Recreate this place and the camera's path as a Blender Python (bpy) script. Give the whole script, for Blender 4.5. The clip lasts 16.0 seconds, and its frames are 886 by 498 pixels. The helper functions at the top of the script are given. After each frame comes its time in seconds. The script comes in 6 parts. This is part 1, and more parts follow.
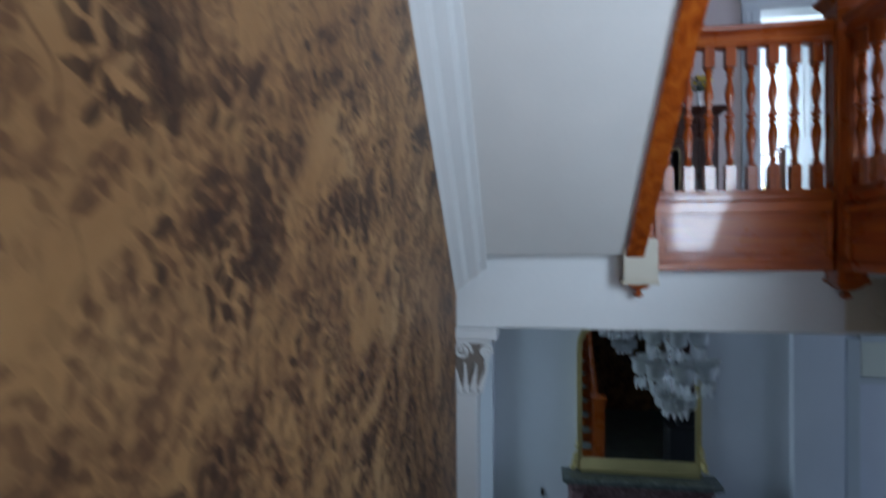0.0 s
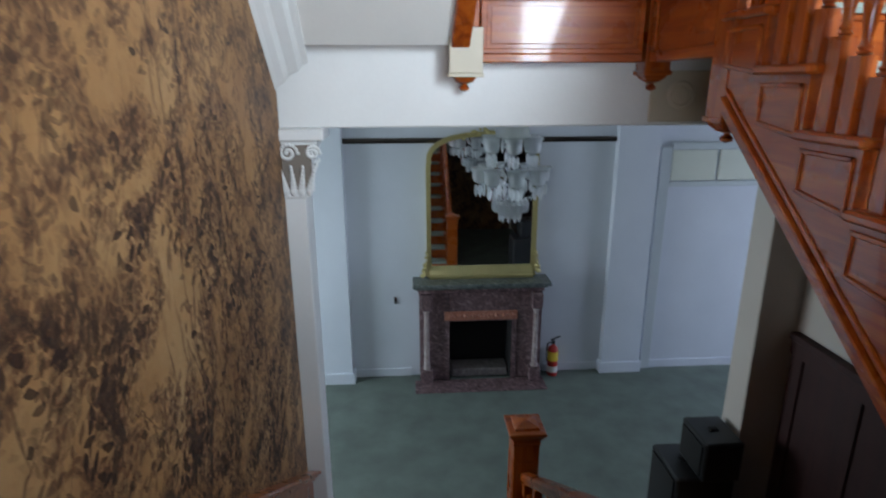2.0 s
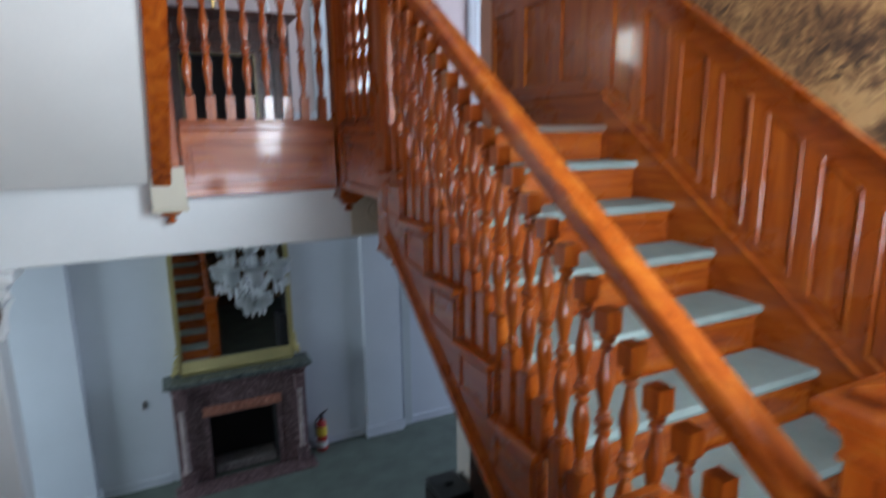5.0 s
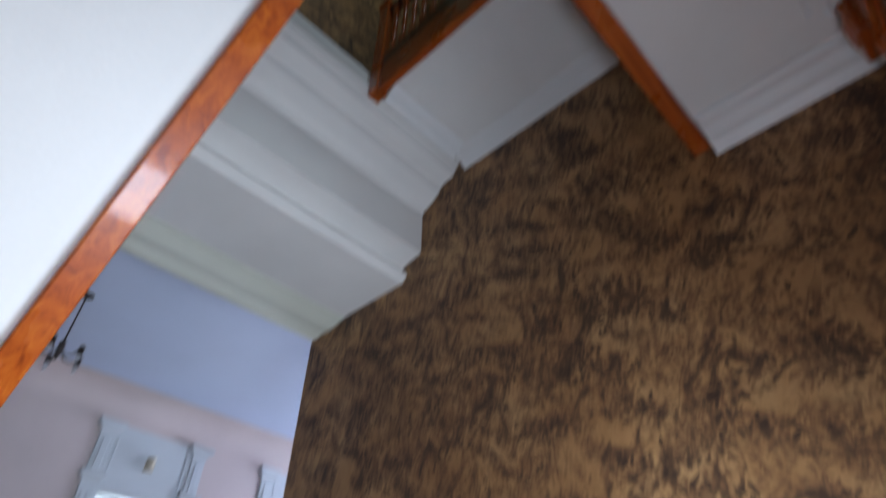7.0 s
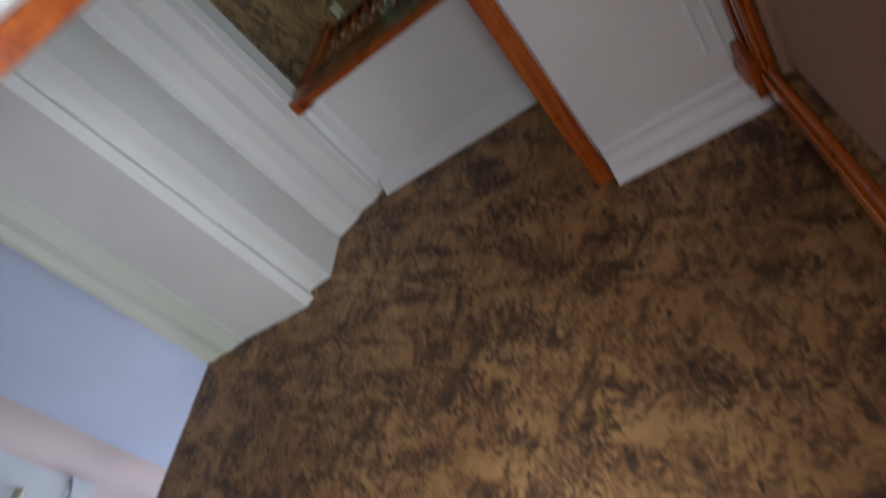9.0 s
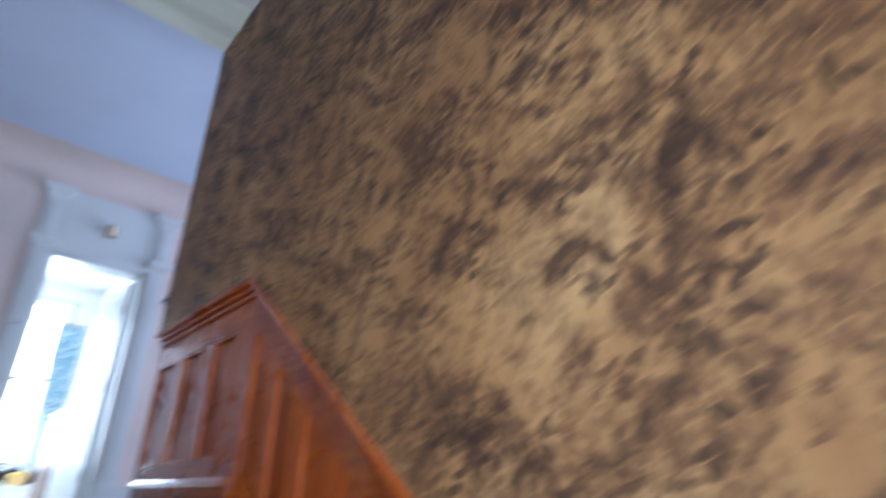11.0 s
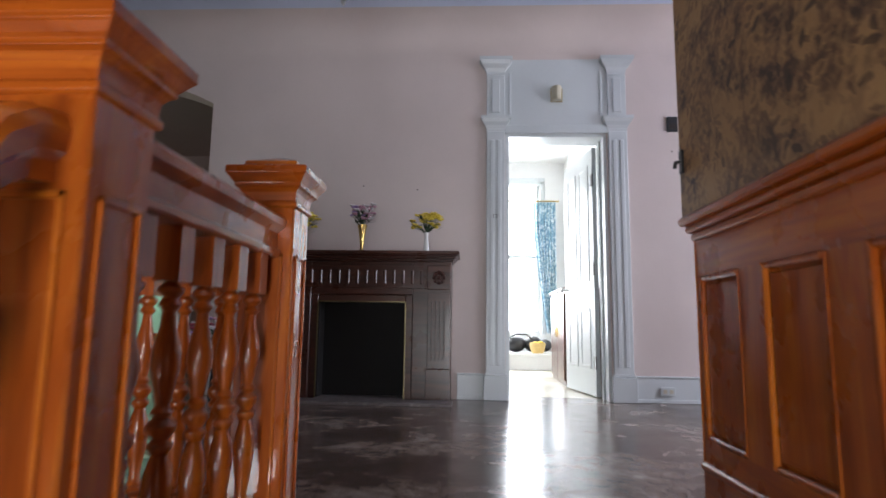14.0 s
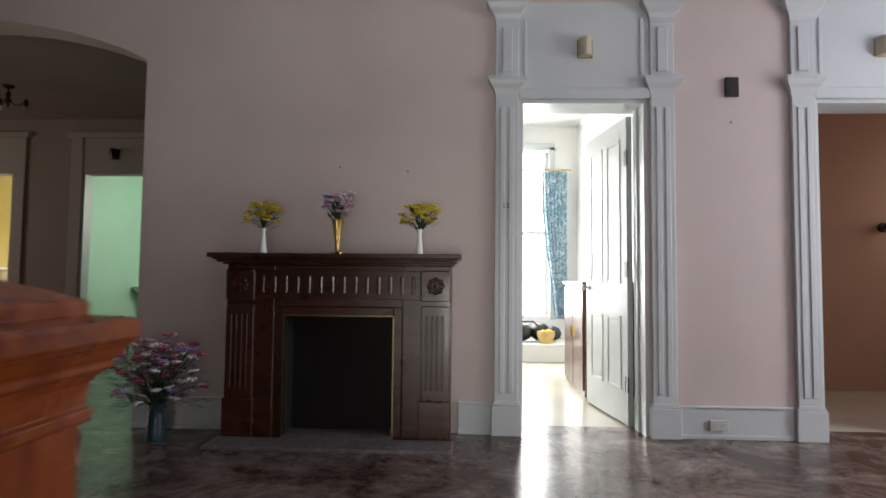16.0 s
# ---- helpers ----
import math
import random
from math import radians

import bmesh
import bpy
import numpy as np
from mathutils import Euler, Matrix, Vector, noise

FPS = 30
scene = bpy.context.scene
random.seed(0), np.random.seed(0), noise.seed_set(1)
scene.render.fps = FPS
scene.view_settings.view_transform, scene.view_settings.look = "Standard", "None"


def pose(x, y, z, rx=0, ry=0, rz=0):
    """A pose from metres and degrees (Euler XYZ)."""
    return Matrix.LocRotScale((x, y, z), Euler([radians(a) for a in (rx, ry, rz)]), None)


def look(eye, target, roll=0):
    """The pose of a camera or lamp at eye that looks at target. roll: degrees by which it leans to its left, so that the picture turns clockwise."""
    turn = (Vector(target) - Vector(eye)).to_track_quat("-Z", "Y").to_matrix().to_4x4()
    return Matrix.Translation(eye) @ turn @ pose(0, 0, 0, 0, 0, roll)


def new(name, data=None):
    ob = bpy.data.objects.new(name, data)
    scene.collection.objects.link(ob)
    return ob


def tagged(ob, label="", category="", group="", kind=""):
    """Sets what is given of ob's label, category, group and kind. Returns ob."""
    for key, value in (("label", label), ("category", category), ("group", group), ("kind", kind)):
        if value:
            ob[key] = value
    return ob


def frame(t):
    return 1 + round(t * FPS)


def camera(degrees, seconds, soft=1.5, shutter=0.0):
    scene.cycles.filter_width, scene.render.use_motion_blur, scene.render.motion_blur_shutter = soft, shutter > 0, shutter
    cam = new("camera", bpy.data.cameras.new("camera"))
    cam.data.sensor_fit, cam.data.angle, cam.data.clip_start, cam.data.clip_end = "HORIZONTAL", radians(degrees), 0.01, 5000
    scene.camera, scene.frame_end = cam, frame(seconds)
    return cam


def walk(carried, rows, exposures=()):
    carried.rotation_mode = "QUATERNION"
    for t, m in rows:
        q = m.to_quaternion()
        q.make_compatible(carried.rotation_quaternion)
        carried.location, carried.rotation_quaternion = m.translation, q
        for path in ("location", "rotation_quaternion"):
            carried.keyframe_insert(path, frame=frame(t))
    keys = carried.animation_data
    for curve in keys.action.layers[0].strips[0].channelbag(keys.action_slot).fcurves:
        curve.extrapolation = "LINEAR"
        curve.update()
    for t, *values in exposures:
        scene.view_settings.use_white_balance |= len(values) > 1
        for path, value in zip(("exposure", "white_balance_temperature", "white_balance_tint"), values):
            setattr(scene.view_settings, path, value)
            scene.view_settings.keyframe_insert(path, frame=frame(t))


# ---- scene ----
# ---- camera ----
cam = camera(75.8, 16.0, soft=1.6, shutter=0.8)
PATH = [
    (0, (-1.461, -2.254, 3.675), (-1.791, -0.281, 3.672), -0.2),
    (0.5, (-1.33, -2.251, 3.573), (-1.551, -0.273, 3.374), -0.2),
    (1, (-1.306, -2.234, 3.514), (-1.385, -0.27, 3.146), -0.4),
    (1.5, (-1.284, -2.202, 3.507), (-1.26, -0.26, 3.027), -0.1),
    (2, (-1.256, -2.195, 3.476), (-1.136, -0.282, 2.908), -0.2),
    (2.5, (-1.208, -2.193, 3.475), (-0.997, -0.309, 2.838), -0.3),
    (3, (-1.147, -2.203, 3.504), (-0.841, -0.344, 2.834), -0.2),
    (5.5, (-0.949, -2.63, 4.006), (0.078, -0.918, 3.886), -0.0),
    (6, (-0.944, -2.693, 4.14), (0.221, -1.102, 4.477), 0.2),
    (6.3, (-0.944, -2.693, 4.235), (0.268, -1.213, 4.817), 0.1),
    (6.5, (-0.966, -2.69, 4.303), (0.245, -1.304, 5.086), 0.6),
    (7, (-1.089, -2.59, 4.256), (0.002, -1.54, 5.563), 0.6),
    (7.5, (-1.07, -2.553, 4.242), (-0.13, -1.729, 5.803), 1.5),
    (8, (-1.072, -2.545, 4.242), (-0.203, -1.863, 5.909), 2.0),
    (9.25, (-0.48, -2.7, 4.2), (0.66, -1.79, 5.56), 2.0),
    (10.5, (0.15, -2.317, 4.096), (1.495, -1.229, 5.099), 2.2),
    (11, (0.365, -2.167, 4.022), (1.559, -0.788, 4.842), 1.3),
    (11.5, (0.377, -1.824, 3.958), (1.258, -0.14, 4.581), 0.1),
    (12, (0.513, -1.491, 3.959), (1.082, 0.357, 4.472), 0.9),
    (12.5, (0.5, -1.238, 4.113), (0.738, 0.694, 4.572), 0.5),
    (13, (0.49, -1.031, 4.222), (0.463, 0.927, 4.627), 1.1),
    (13.5, (0.556, -0.807, 4.352), (0.482, 1.165, 4.676), 0.6),
    (14, (0.505, -0.684, 4.496), (0.413, 1.295, 4.766), 0.8),
    (14.5, (0.515, -0.416, 4.638), (0.415, 1.567, 4.878), 0.8),
    (15, (0.505, -0.22, 4.785), (0.405, 1.768, 4.98), 0.7),
    (15.5, (0.455, 0.026, 4.893), (0.354, 2.02, 5.03), 0.8),
    (16, (0.446, 0.267, 4.933), (0.37, 2.262, 5.041), 0.6),
]
EXPOSURES = [(0, -0.1, 5350, 8), (0.5, 0.05, 5500, 8), (1, 0.42, 5750, 8), (2, 0.82, 5950, 9), (3, 1.1, 6050, 9), (5.5, 0.5, 5550, 9), (6, 0.45, 5200, 10), (6.5, 0.4, 5000, 11), (7, 0.35, 5600, 11), (8, 0.3, 6050, 11), (10.5, 0.82, 5650, 9), (11, 0.52, 5250, 10), (11.5, 0.45, 4950, 11), (12.5, 0.35, 5400, 13), (13.5, 0.3, 6250, 13), (15, 0.25, 6900, 12), (16, 0.05, 7200, 11)]
walk(cam, [(t, look(eye, aim, lean)) for t, eye, aim, lean in PATH], EXPOSURES)

# ---- world, lamps in windows, added fill lamps ----
U = 3.9          # upper floor
EX, WX = 1.2, -1.9   # faces of the stair hall's east and west walls
BY, NY = -3.06, 4.17  # faces of the back wall and of the upper hall's north wall
RISE, GO = 0.19, 0.253
TOP = 12.6
HC = 7.22  # ceiling of the upper hall

world = bpy.data.worlds.new("world")
scene.world = world
world.use_nodes = True
wn = world.node_tree.nodes
sky = wn.new("ShaderNodeTexSky")
sky.sky_type, sky.sun_disc = "NISHITA", False
sky.sun_elevation, sky.sun_rotation = radians(42), radians(282)
world.node_tree.links.new(sky.outputs[0], wn["Background"].inputs[0])
wn["Background"].inputs[1].default_value = 0.1


def sun_lamp():
    d = bpy.data.lights.new("sun", "SUN")
    d.energy, d.angle, d.color = 2.5, radians(0.5), (1, 0.95, 0.88)
    new("sun", d).matrix_world = look((-20, 4, 22), (0, 0, 4))


sun_lamp()


def area_lamp(name, at, aim, w, h, power, colour=(1, 1, 1), spread=180):
    d = bpy.data.lights.new(name, "AREA")
    d.shape, d.size, d.size_y, d.energy, d.color = "RECTANGLE", w, h, power, colour
    d.spread = radians(spread)
    new(name, d).matrix_world = look(at, aim)


area_lamp("landing_window_light", (0.45, BY + 0.05, 4.3), (-0.35, 0, 4.45), 0.8, 1.3, 38, (0.9, 0.97, 1), 130)
# added fill above the sill, tilted up to brighten ceiling and beam
area_lamp("landing_sill_light", (-0.5, BY + 0.14, 3.28), (-0.35, BY + 1.14, 4.2), 2.0, 0.4, 21, (0.97, 0.97, 1), 128)
area_lamp("bedroom_window_light", (0.6, 8.15, 5.55), (0.7, 4, 5.0), 1.9, 2.0, 130, (0.86, 0.93, 1))
area_lamp("hall_window_light", (5.15, 2.7, 5.6), (0, 2.7, 5.4), 1.5, 2.0, 100, (0.83, 0.87, 1))
area_lamp("ground_window_light", (5.9, 2.6, 1.7), (0, 2.6, 1.6), 2.2, 2.0, 60, (0.74, 0.8, 1))
# west lamp is added fill, to even out the light from the east
area_lamp("ground_window_light", (-5.9, 2.4, 1.7), (0, 2.8, 1.4), 2.2, 2.0, 80, (0.84, 0.95, 1))
# added fill for the top floor, its source unseen
area_lamp("top_window_light", (-0.5, BY + 0.02, 10.7), (-0.3, 0, 10.4), 1.4, 1.2, 14, (0.85, 1, 0.9))
# added fill lamp before the closed west end, lifts the dark corridor
area_lamp("corridor_window_light", (-8.15, 5.9, 5.6), (-4, 5.9, 5.2), 1.2, 1.6, 22, (1, 0.95, 0.88))
# unseen lamps inside the closed side rooms; no windows are built for them
area_lamp("green_room_light", (-2.95, 9.2, 5.7), (-5, 9.4, 5.2), 1.4, 1.6, 45, (0.95, 1, 0.95))
area_lamp("yellow_room_light", (-7.75, 9.2, 5.7), (-5.6, 9.4, 5.2), 1.2, 1.4, 75, (1, 0.97, 0.85))

# added lamp that brightens the closed peach room
area_lamp("peach_room_light", (5.75, 5.2, 5.5), (3.0, 5.3, 5.0), 1.0, 1.6, 12, (1, 0.92, 0.85))

# ---- materials ----


def mat(name, rough=0.5, metal=0.0, coat=0.0):
    m = bpy.data.materials.new(name)
    m.use_nodes = True
    b = m.node_tree.nodes["Principled BSDF"]
    b.inputs["Roughness"].default_value = rough
    b.inputs["Metallic"].default_value = metal
    b.inputs["Coat Weight"].default_value = coat
    return m, m.node_tree, b


def node(nt, kind, **vals):
    n = nt.nodes.new(kind)
    for k, v in vals.items():
        k = k.replace("_", " ")
        if k in n.inputs:
            n.inputs[k].default_value = v
    return n


def coords(nt, scale=(1, 1, 1), rot=(0, 0, 0)):
    tc = nt.nodes.new("ShaderNodeTexCoord")
    mp = nt.nodes.new("ShaderNodeMapping")
    mp.inputs["Scale"].default_value = scale
    mp.inputs["Rotation"].default_value = [radians(a) for a in rot]
    nt.links.new(tc.outputs["Object"], mp.inputs["Vector"])
    return mp.outputs["Vector"]


def noise_tex(nt, vec, scale, detail=3.0, rough=0.55, dist=0.0):
    n = node(nt, "ShaderNodeTexNoise", Scale=scale, Detail=detail, Roughness=rough, Distortion=dist)
    nt.links.new(vec, n.inputs["Vector"])
    return n.outputs["Fac"]


def ramp(nt, fac, stops):
    r = nt.nodes.new("ShaderNodeValToRGB")
    el = r.color_ramp.elements
    while len(el) < len(stops):
        el.new(0.5)
    for e, (p, c) in zip(el, stops):
        e.position = p
        e.color = (*c, 1) if len(c) == 3 else c
    nt.links.new(fac, r.inputs["Fac"])
    return r.outputs["Color"]


def mixc(nt, fac, a, b, kind="MIX"):
    m = nt.nodes.new("ShaderNodeMix")
    m.data_type, m.blend_type = "RGBA", kind
    for val, sock in ((fac, m.inputs[0]), (a, m.inputs[6]), (b, m.inputs[7])):
        if isinstance(val, (int, float)):
            sock.default_value = val
        elif isinstance(val, tuple):
            sock.default_value = (*val, 1)
        else:
            nt.links.new(val, sock)
    return m.outputs[2]


def math_node(nt, op, a, b=0.0):
    m = nt.nodes.new("ShaderNodeMath")
    m.operation = op
    for val, sock in ((a, m.inputs[0]), (b, m.inputs[1])):
        if isinstance(val, (int, float)):
            sock.default_value = val
        else:
            nt.links.new(val, sock)
    return m.outputs[0]


def bump(nt, b, height, strength=0.2, dist=0.01):
    n = node(nt, "ShaderNodeBump", Strength=strength, Distance=dist)
    nt.links.new(height, n.inputs["Height"])
    nt.links.new(n.outputs[0], b.inputs["Normal"])


def plain(name, col, rough=0.5, metal=0.0, var=0.12, scale=6.0, bmp=0.08, coat=0.0, dirt=0.0):
    """Paint, plaster, metal: a base colour with two scales of variation and a faint relief."""
    m, nt, b = mat(name, rough, metal, coat)
    v = coords(nt)
    big, small = noise_tex(nt, v, scale * 0.25, 4), noise_tex(nt, v, scale * 9, 3)
    lo = tuple(c * (1 - var) for c in col)
    hi = tuple(min(1, c * (1 + var * 0.6)) for c in col)
    c = ramp(nt, big, [(0.3, lo), (0.7, hi)])
    c = mixc(nt, math_node(nt, "MULTIPLY", small, 0.25), c, tuple(x * 0.8 for x in col))
    if dirt:
        spots = ramp(nt, noise_tex(nt, v, scale * 1.7, 6, 0.7), [(0.62, (0, 0, 0)), (0.78, (1, 1, 1))])
        c = mixc(nt, math_node(nt, "MULTIPLY", spots, dirt), c, tuple(x * 0.45 for x in col))
    nt.links.new(c, b.inputs["Base Color"])
    r = node(nt, "ShaderNodeMapRange", To_Min=max(0.02, rough - 0.08), To_Max=min(1, rough + 0.1))
    nt.links.new(big, r.inputs["Value"])
    nt.links.new(r.outputs[0], b.inputs["Roughness"])
    if bmp:
        bump(nt, b, small, bmp, 0.006)
    return m


def wood(name, dark, mid, light, rough=0.25, axis="z", coat=0.45):
    """Varnished timber with the grain along one axis."""
    m, nt, b = mat(name, rough, 0, coat)
    b.inputs["Coat Roughness"].default_value = 0.07
    b.inputs["Specular IOR Level"].default_value = 0.35
    sc = {"x": (1.5, 18, 18), "y": (18, 1.5, 18), "z": (18, 18, 1.5)}[axis]
    v = coords(nt, sc)
    oi = nt.nodes.new("ShaderNodeObjectInfo")
    add = nt.nodes.new("ShaderNodeVectorMath")
    add.operation = "ADD"
    sh = node(nt, "ShaderNodeVectorMath")
    sh.operation = "SCALE"
    sh.inputs[0].default_value = (13, 7, 5)
    nt.links.new(oi.outputs["Random"], sh.inputs["Scale"])
    nt.links.new(v, add.inputs[0])
    nt.links.new(sh.outputs[0], add.inputs[1])
    g = noise_tex(nt, add.outputs[0], 1.0, 6, 0.6, 1.2)
    fine = noise_tex(nt, add.outputs[0], 7.0, 3, 0.6)
    c = ramp(nt, g, [(0.25, dark), (0.5, mid), (0.78, light)])
    c = mixc(nt, math_node(nt, "MULTIPLY", fine, 0.28), c, dark)
    tone = node(nt, "ShaderNodeMapRange", To_Min=0.0, To_Max=0.28)
    nt.links.new(oi.outputs["Random"], tone.inputs["Value"])
    c = mixc(nt, tone.outputs[0], c, dark)
    nt.links.new(c, b.inputs["Base Color"])
    wear = noise_tex(nt, coords(nt), 5.0, 4)
    r = node(nt, "ShaderNodeMapRange", To_Min=rough - 0.08, To_Max=rough + 0.16)
    nt.links.new(wear, r.inputs["Value"])
    nt.links.new(r.outputs[0], b.inputs["Roughness"])
    bump(nt, b, fine, 0.06, 0.004)
    return m


def wall_uv(nt, off=(0, 0)):
    """Coordinates of the papered walls laid out flat: along the wall, up the wall."""
    tc = nt.nodes.new("ShaderNodeTexCoord")
    sp = nt.nodes.new("ShaderNodeSeparateXYZ")
    cb = nt.nodes.new("ShaderNodeCombineXYZ")
    nt.links.new(tc.outputs["Object"], sp.inputs[0])
    nt.links.new(math_node(nt, "ADD", math_node(nt, "ADD", sp.outputs[0], sp.outputs[1]), off[0]), cb.inputs[0])
    nt.links.new(math_node(nt, "ADD", sp.outputs[2], off[1]), cb.inputs[1])
    return cb.outputs[0]


def mass_noise(nt, vec):
    """The groves of the scenic paper: where foliage stands thick."""
    mp = nt.nodes.new("ShaderNodeMapping")
    mp.inputs["Scale"].default_value = (1.15, 0.85, 1)
    nt.links.new(vec, mp.inputs["Vector"])
    return noise_tex(nt, mp.outputs[0], 4.3, 4.5, 0.6, 1.7)


def leaf_layer(nt, uv, scale, length, width, lo, hi):
    """Printed leaves, one in each cell at its own angle, kept where the groves are thick."""
    vo = nt.nodes.new("ShaderNodeTexVoronoi")
    vo.voronoi_dimensions = "2D"
    vo.inputs["Scale"].default_value = scale
    nt.links.new(uv, vo.inputs["Vector"])
    sub = nt.nodes.new("ShaderNodeVectorMath")
    sub.operation = "SUBTRACT"
    nt.links.new(uv, sub.inputs[0])
    nt.links.new(vo.outputs["Position"], sub.inputs[1])
    sc = nt.nodes.new("ShaderNodeSeparateColor")
    nt.links.new(vo.outputs["Color"], sc.inputs[0])
    ro = nt.nodes.new("ShaderNodeVectorRotate")
    ro.rotation_type = "Z_AXIS"
    nt.links.new(sub.outputs[0], ro.inputs["Vector"])
    nt.links.new(math_node(nt, "MULTIPLY", sc.outputs[0], 6.283), ro.inputs["Angle"])
    sp = nt.nodes.new("ShaderNodeSeparateXYZ")
    nt.links.new(ro.outputs[0], sp.inputs[0])
    u = math_node(nt, "DIVIDE", sp.outputs[0], length)
    w = math_node(nt, "DIVIDE", math_node(nt, "ABSOLUTE", sp.outputs[1]), width)
    leaf = math_node(nt, "SUBTRACT", math_node(nt, "SUBTRACT", 1.0, math_node(nt, "MULTIPLY", u, u)), w)
    leaf = ramp(nt, leaf, [(0.0, (0, 0, 0)), (0.3, (1, 1, 1))])
    keep = ramp(nt, mass_noise(nt, vo.outputs["Position"]), [(lo, (0, 0, 0)), (hi, (1, 1, 1))])
    return math_node(nt, "MULTIPLY", leaf, keep)


def wallpaper():
    """Scenic paper: umber groves, fronds and boughs printed on an ochre ground."""
    m, nt, b = mat("scenic_wallpaper", 0.6)
    v = coords(nt)
    uv = wall_uv(nt)
    wob = node(nt, "ShaderNodeTexNoise", Scale=16.0, Detail=3.0)
    nt.links.new(v, wob.inputs["Vector"])
    bend = nt.nodes.new("ShaderNodeVectorMath")
    bend.operation = "MULTIPLY_ADD"
    bend.inputs[1].default_value = (0.035, 0.035, 0)
    nt.links.new(wob.outputs["Color"], bend.inputs[0])
    nt.links.new(uv, bend.inputs[2])
    uv = bend.outputs[0]
    c = ramp(nt, noise_tex(nt, v, 2.2, 6, 0.65), [(0.3, (0.29, 0.148, 0.054)), (0.5, (0.41, 0.228, 0.088)), (0.72, (0.5, 0.315, 0.142))])
    mass = mass_noise(nt, uv)
    ink = noise_tex(nt, v, 30, 5, 0.72, 0.9)
    # washes of brown under the foliage, ragged at the rim
    rag = math_node(nt, "ADD", mass, math_node(nt, "MULTIPLY", math_node(nt, "SUBTRACT", ink, 0.5), 0.34))
    wash = ramp(nt, rag, [(0.45, (0, 0, 0)), (0.55, (1, 1, 1))])
    c = mixc(nt, math_node(nt, "MULTIPLY", wash, 0.6), c, (0.165, 0.078, 0.034))
    # boughs that wander between the groves
    for off, sc, wd in (((3.1, 1.7), 1.7, 0.016), ((7.7, 5.2), 2.6, 0.011)):
        tr = nt.nodes.new("ShaderNodeMapping")
        tr.inputs["Scale"].default_value = (1.0, 0.55, 1)
        nt.links.new(wall_uv(nt, off), tr.inputs["Vector"])
        line = math_node(nt, "ABSOLUTE", math_node(nt, "SUBTRACT", noise_tex(nt, tr.outputs[0], sc, 3, 0.5, 1.7), 0.5))
        bough = ramp(nt, line, [(wd * 0.4, (1, 1, 1)), (wd, (0, 0, 0))])
        tm = ramp(nt, noise_tex(nt, wall_uv(nt, (off[1], off[0])), 2.1, 2), [(0.46, (0, 0, 0)), (0.56, (1, 1, 1))])
        c = mixc(nt, math_node(nt, "MULTIPLY", math_node(nt, "MULTIPLY", bough, tm), 0.65), c, (0.11, 0.05, 0.024))
    # fronds: brown, then light, then the darkest in the heart of each grove
    for off, sc, ln, wd, lo, hi, amt, col in (
            ((0, 0), 38, 0.02, 0.0085, 0.42, 0.49, 0.6, (0.13, 0.06, 0.027)),
            ((5.3, 2.9), 32, 0.022, 0.0085, 0.455, 0.535, 0.65, (0.085, 0.038, 0.018)),
            ((1.9, 8.1), 34, 0.018, 0.008, 0.47, 0.57, 0.32, (0.44, 0.27, 0.11)),
            ((9.4, 4.4), 27, 0.026, 0.012, 0.51, 0.59, 0.85, (0.034, 0.016, 0.009))):
        moved = nt.nodes.new("ShaderNodeVectorMath")
        moved.operation = "ADD"
        moved.inputs[1].default_value = (off[0] * 0.01, off[1] * 0.01, 0)
        nt.links.new(uv, moved.inputs[0])
        c = mixc(nt, math_node(nt, "MULTIPLY", leaf_layer(nt, moved.outputs[0], sc, ln, wd, lo, hi), amt), c, col)
    deep = ramp(nt, rag, [(0.56, (0, 0, 0)), (0.63, (1, 1, 1))])
    c = mixc(nt, math_node(nt, "MULTIPLY", deep, 0.78), c, (0.034, 0.017, 0.01))
    age = ramp(nt, noise_tex(nt, v, 0.8, 3), [(0.35, (0.74, 0.7, 0.66)), (0.65, (1, 1, 1))])
    c = mixc(nt, 1.0, c, age, "MULTIPLY")
    nt.links.new(c, b.inputs["Base Color"])
    bump(nt, b, noise_tex(nt, v, 60, 3), 0.12, 0.004)
    return m


def marbled_floor():
    m, nt, b = mat("marbled_sheet_floor", 0.16)
    b.inputs["Specular IOR Level"].default_value = 0.3
    v = coords(nt)
    a = noise_tex(nt, v, 2.4, 10, 0.78, 0.4)
    c = ramp(nt, a, [(0.34, (0.03, 0.015, 0.011)), (0.46, (0.085, 0.055, 0.045)), (0.56, (0.18, 0.14, 0.12)), (0.68, (0.36, 0.31, 0.28))])
    scuff = ramp(nt, noise_tex(nt, v, 14, 6, 0.75, 0.6), [(0.5, (0, 0, 0)), (0.72, (1, 1, 1))])
    c = mixc(nt, math_node(nt, "MULTIPLY", scuff, 0.3), c, (0.33, 0.28, 0.26))
    nt.links.new(c, b.inputs["Base Color"])
    r = node(nt, "ShaderNodeMapRange", To_Min=0.1, To_Max=0.34)
    nt.links.new(noise_tex(nt, v, 5, 5, 0.7), r.inputs["Value"])
    nt.links.new(r.outputs[0], b.inputs["Roughness"])
    bump(nt, b, noise_tex(nt, v, 3.0, 3), 0.12, 0.01)
    return m


def marble(name, dark, mid, vein, rough=0.25):
    m, nt, b = mat(name, rough)
    v = coords(nt)
    c = ramp(nt, noise_tex(nt, v, 9, 7, 0.7, 2.0), [(0.3, dark), (0.55, mid), (0.7, vein)])
    c = mixc(nt, ramp(nt, noise_tex(nt, v, 30, 4), [(0.5, (0, 0, 0)), (0.75, (0.5, 0.5, 0.5))]), c, vein)
    nt.links.new(c, b.inputs["Base Color"])
    return m


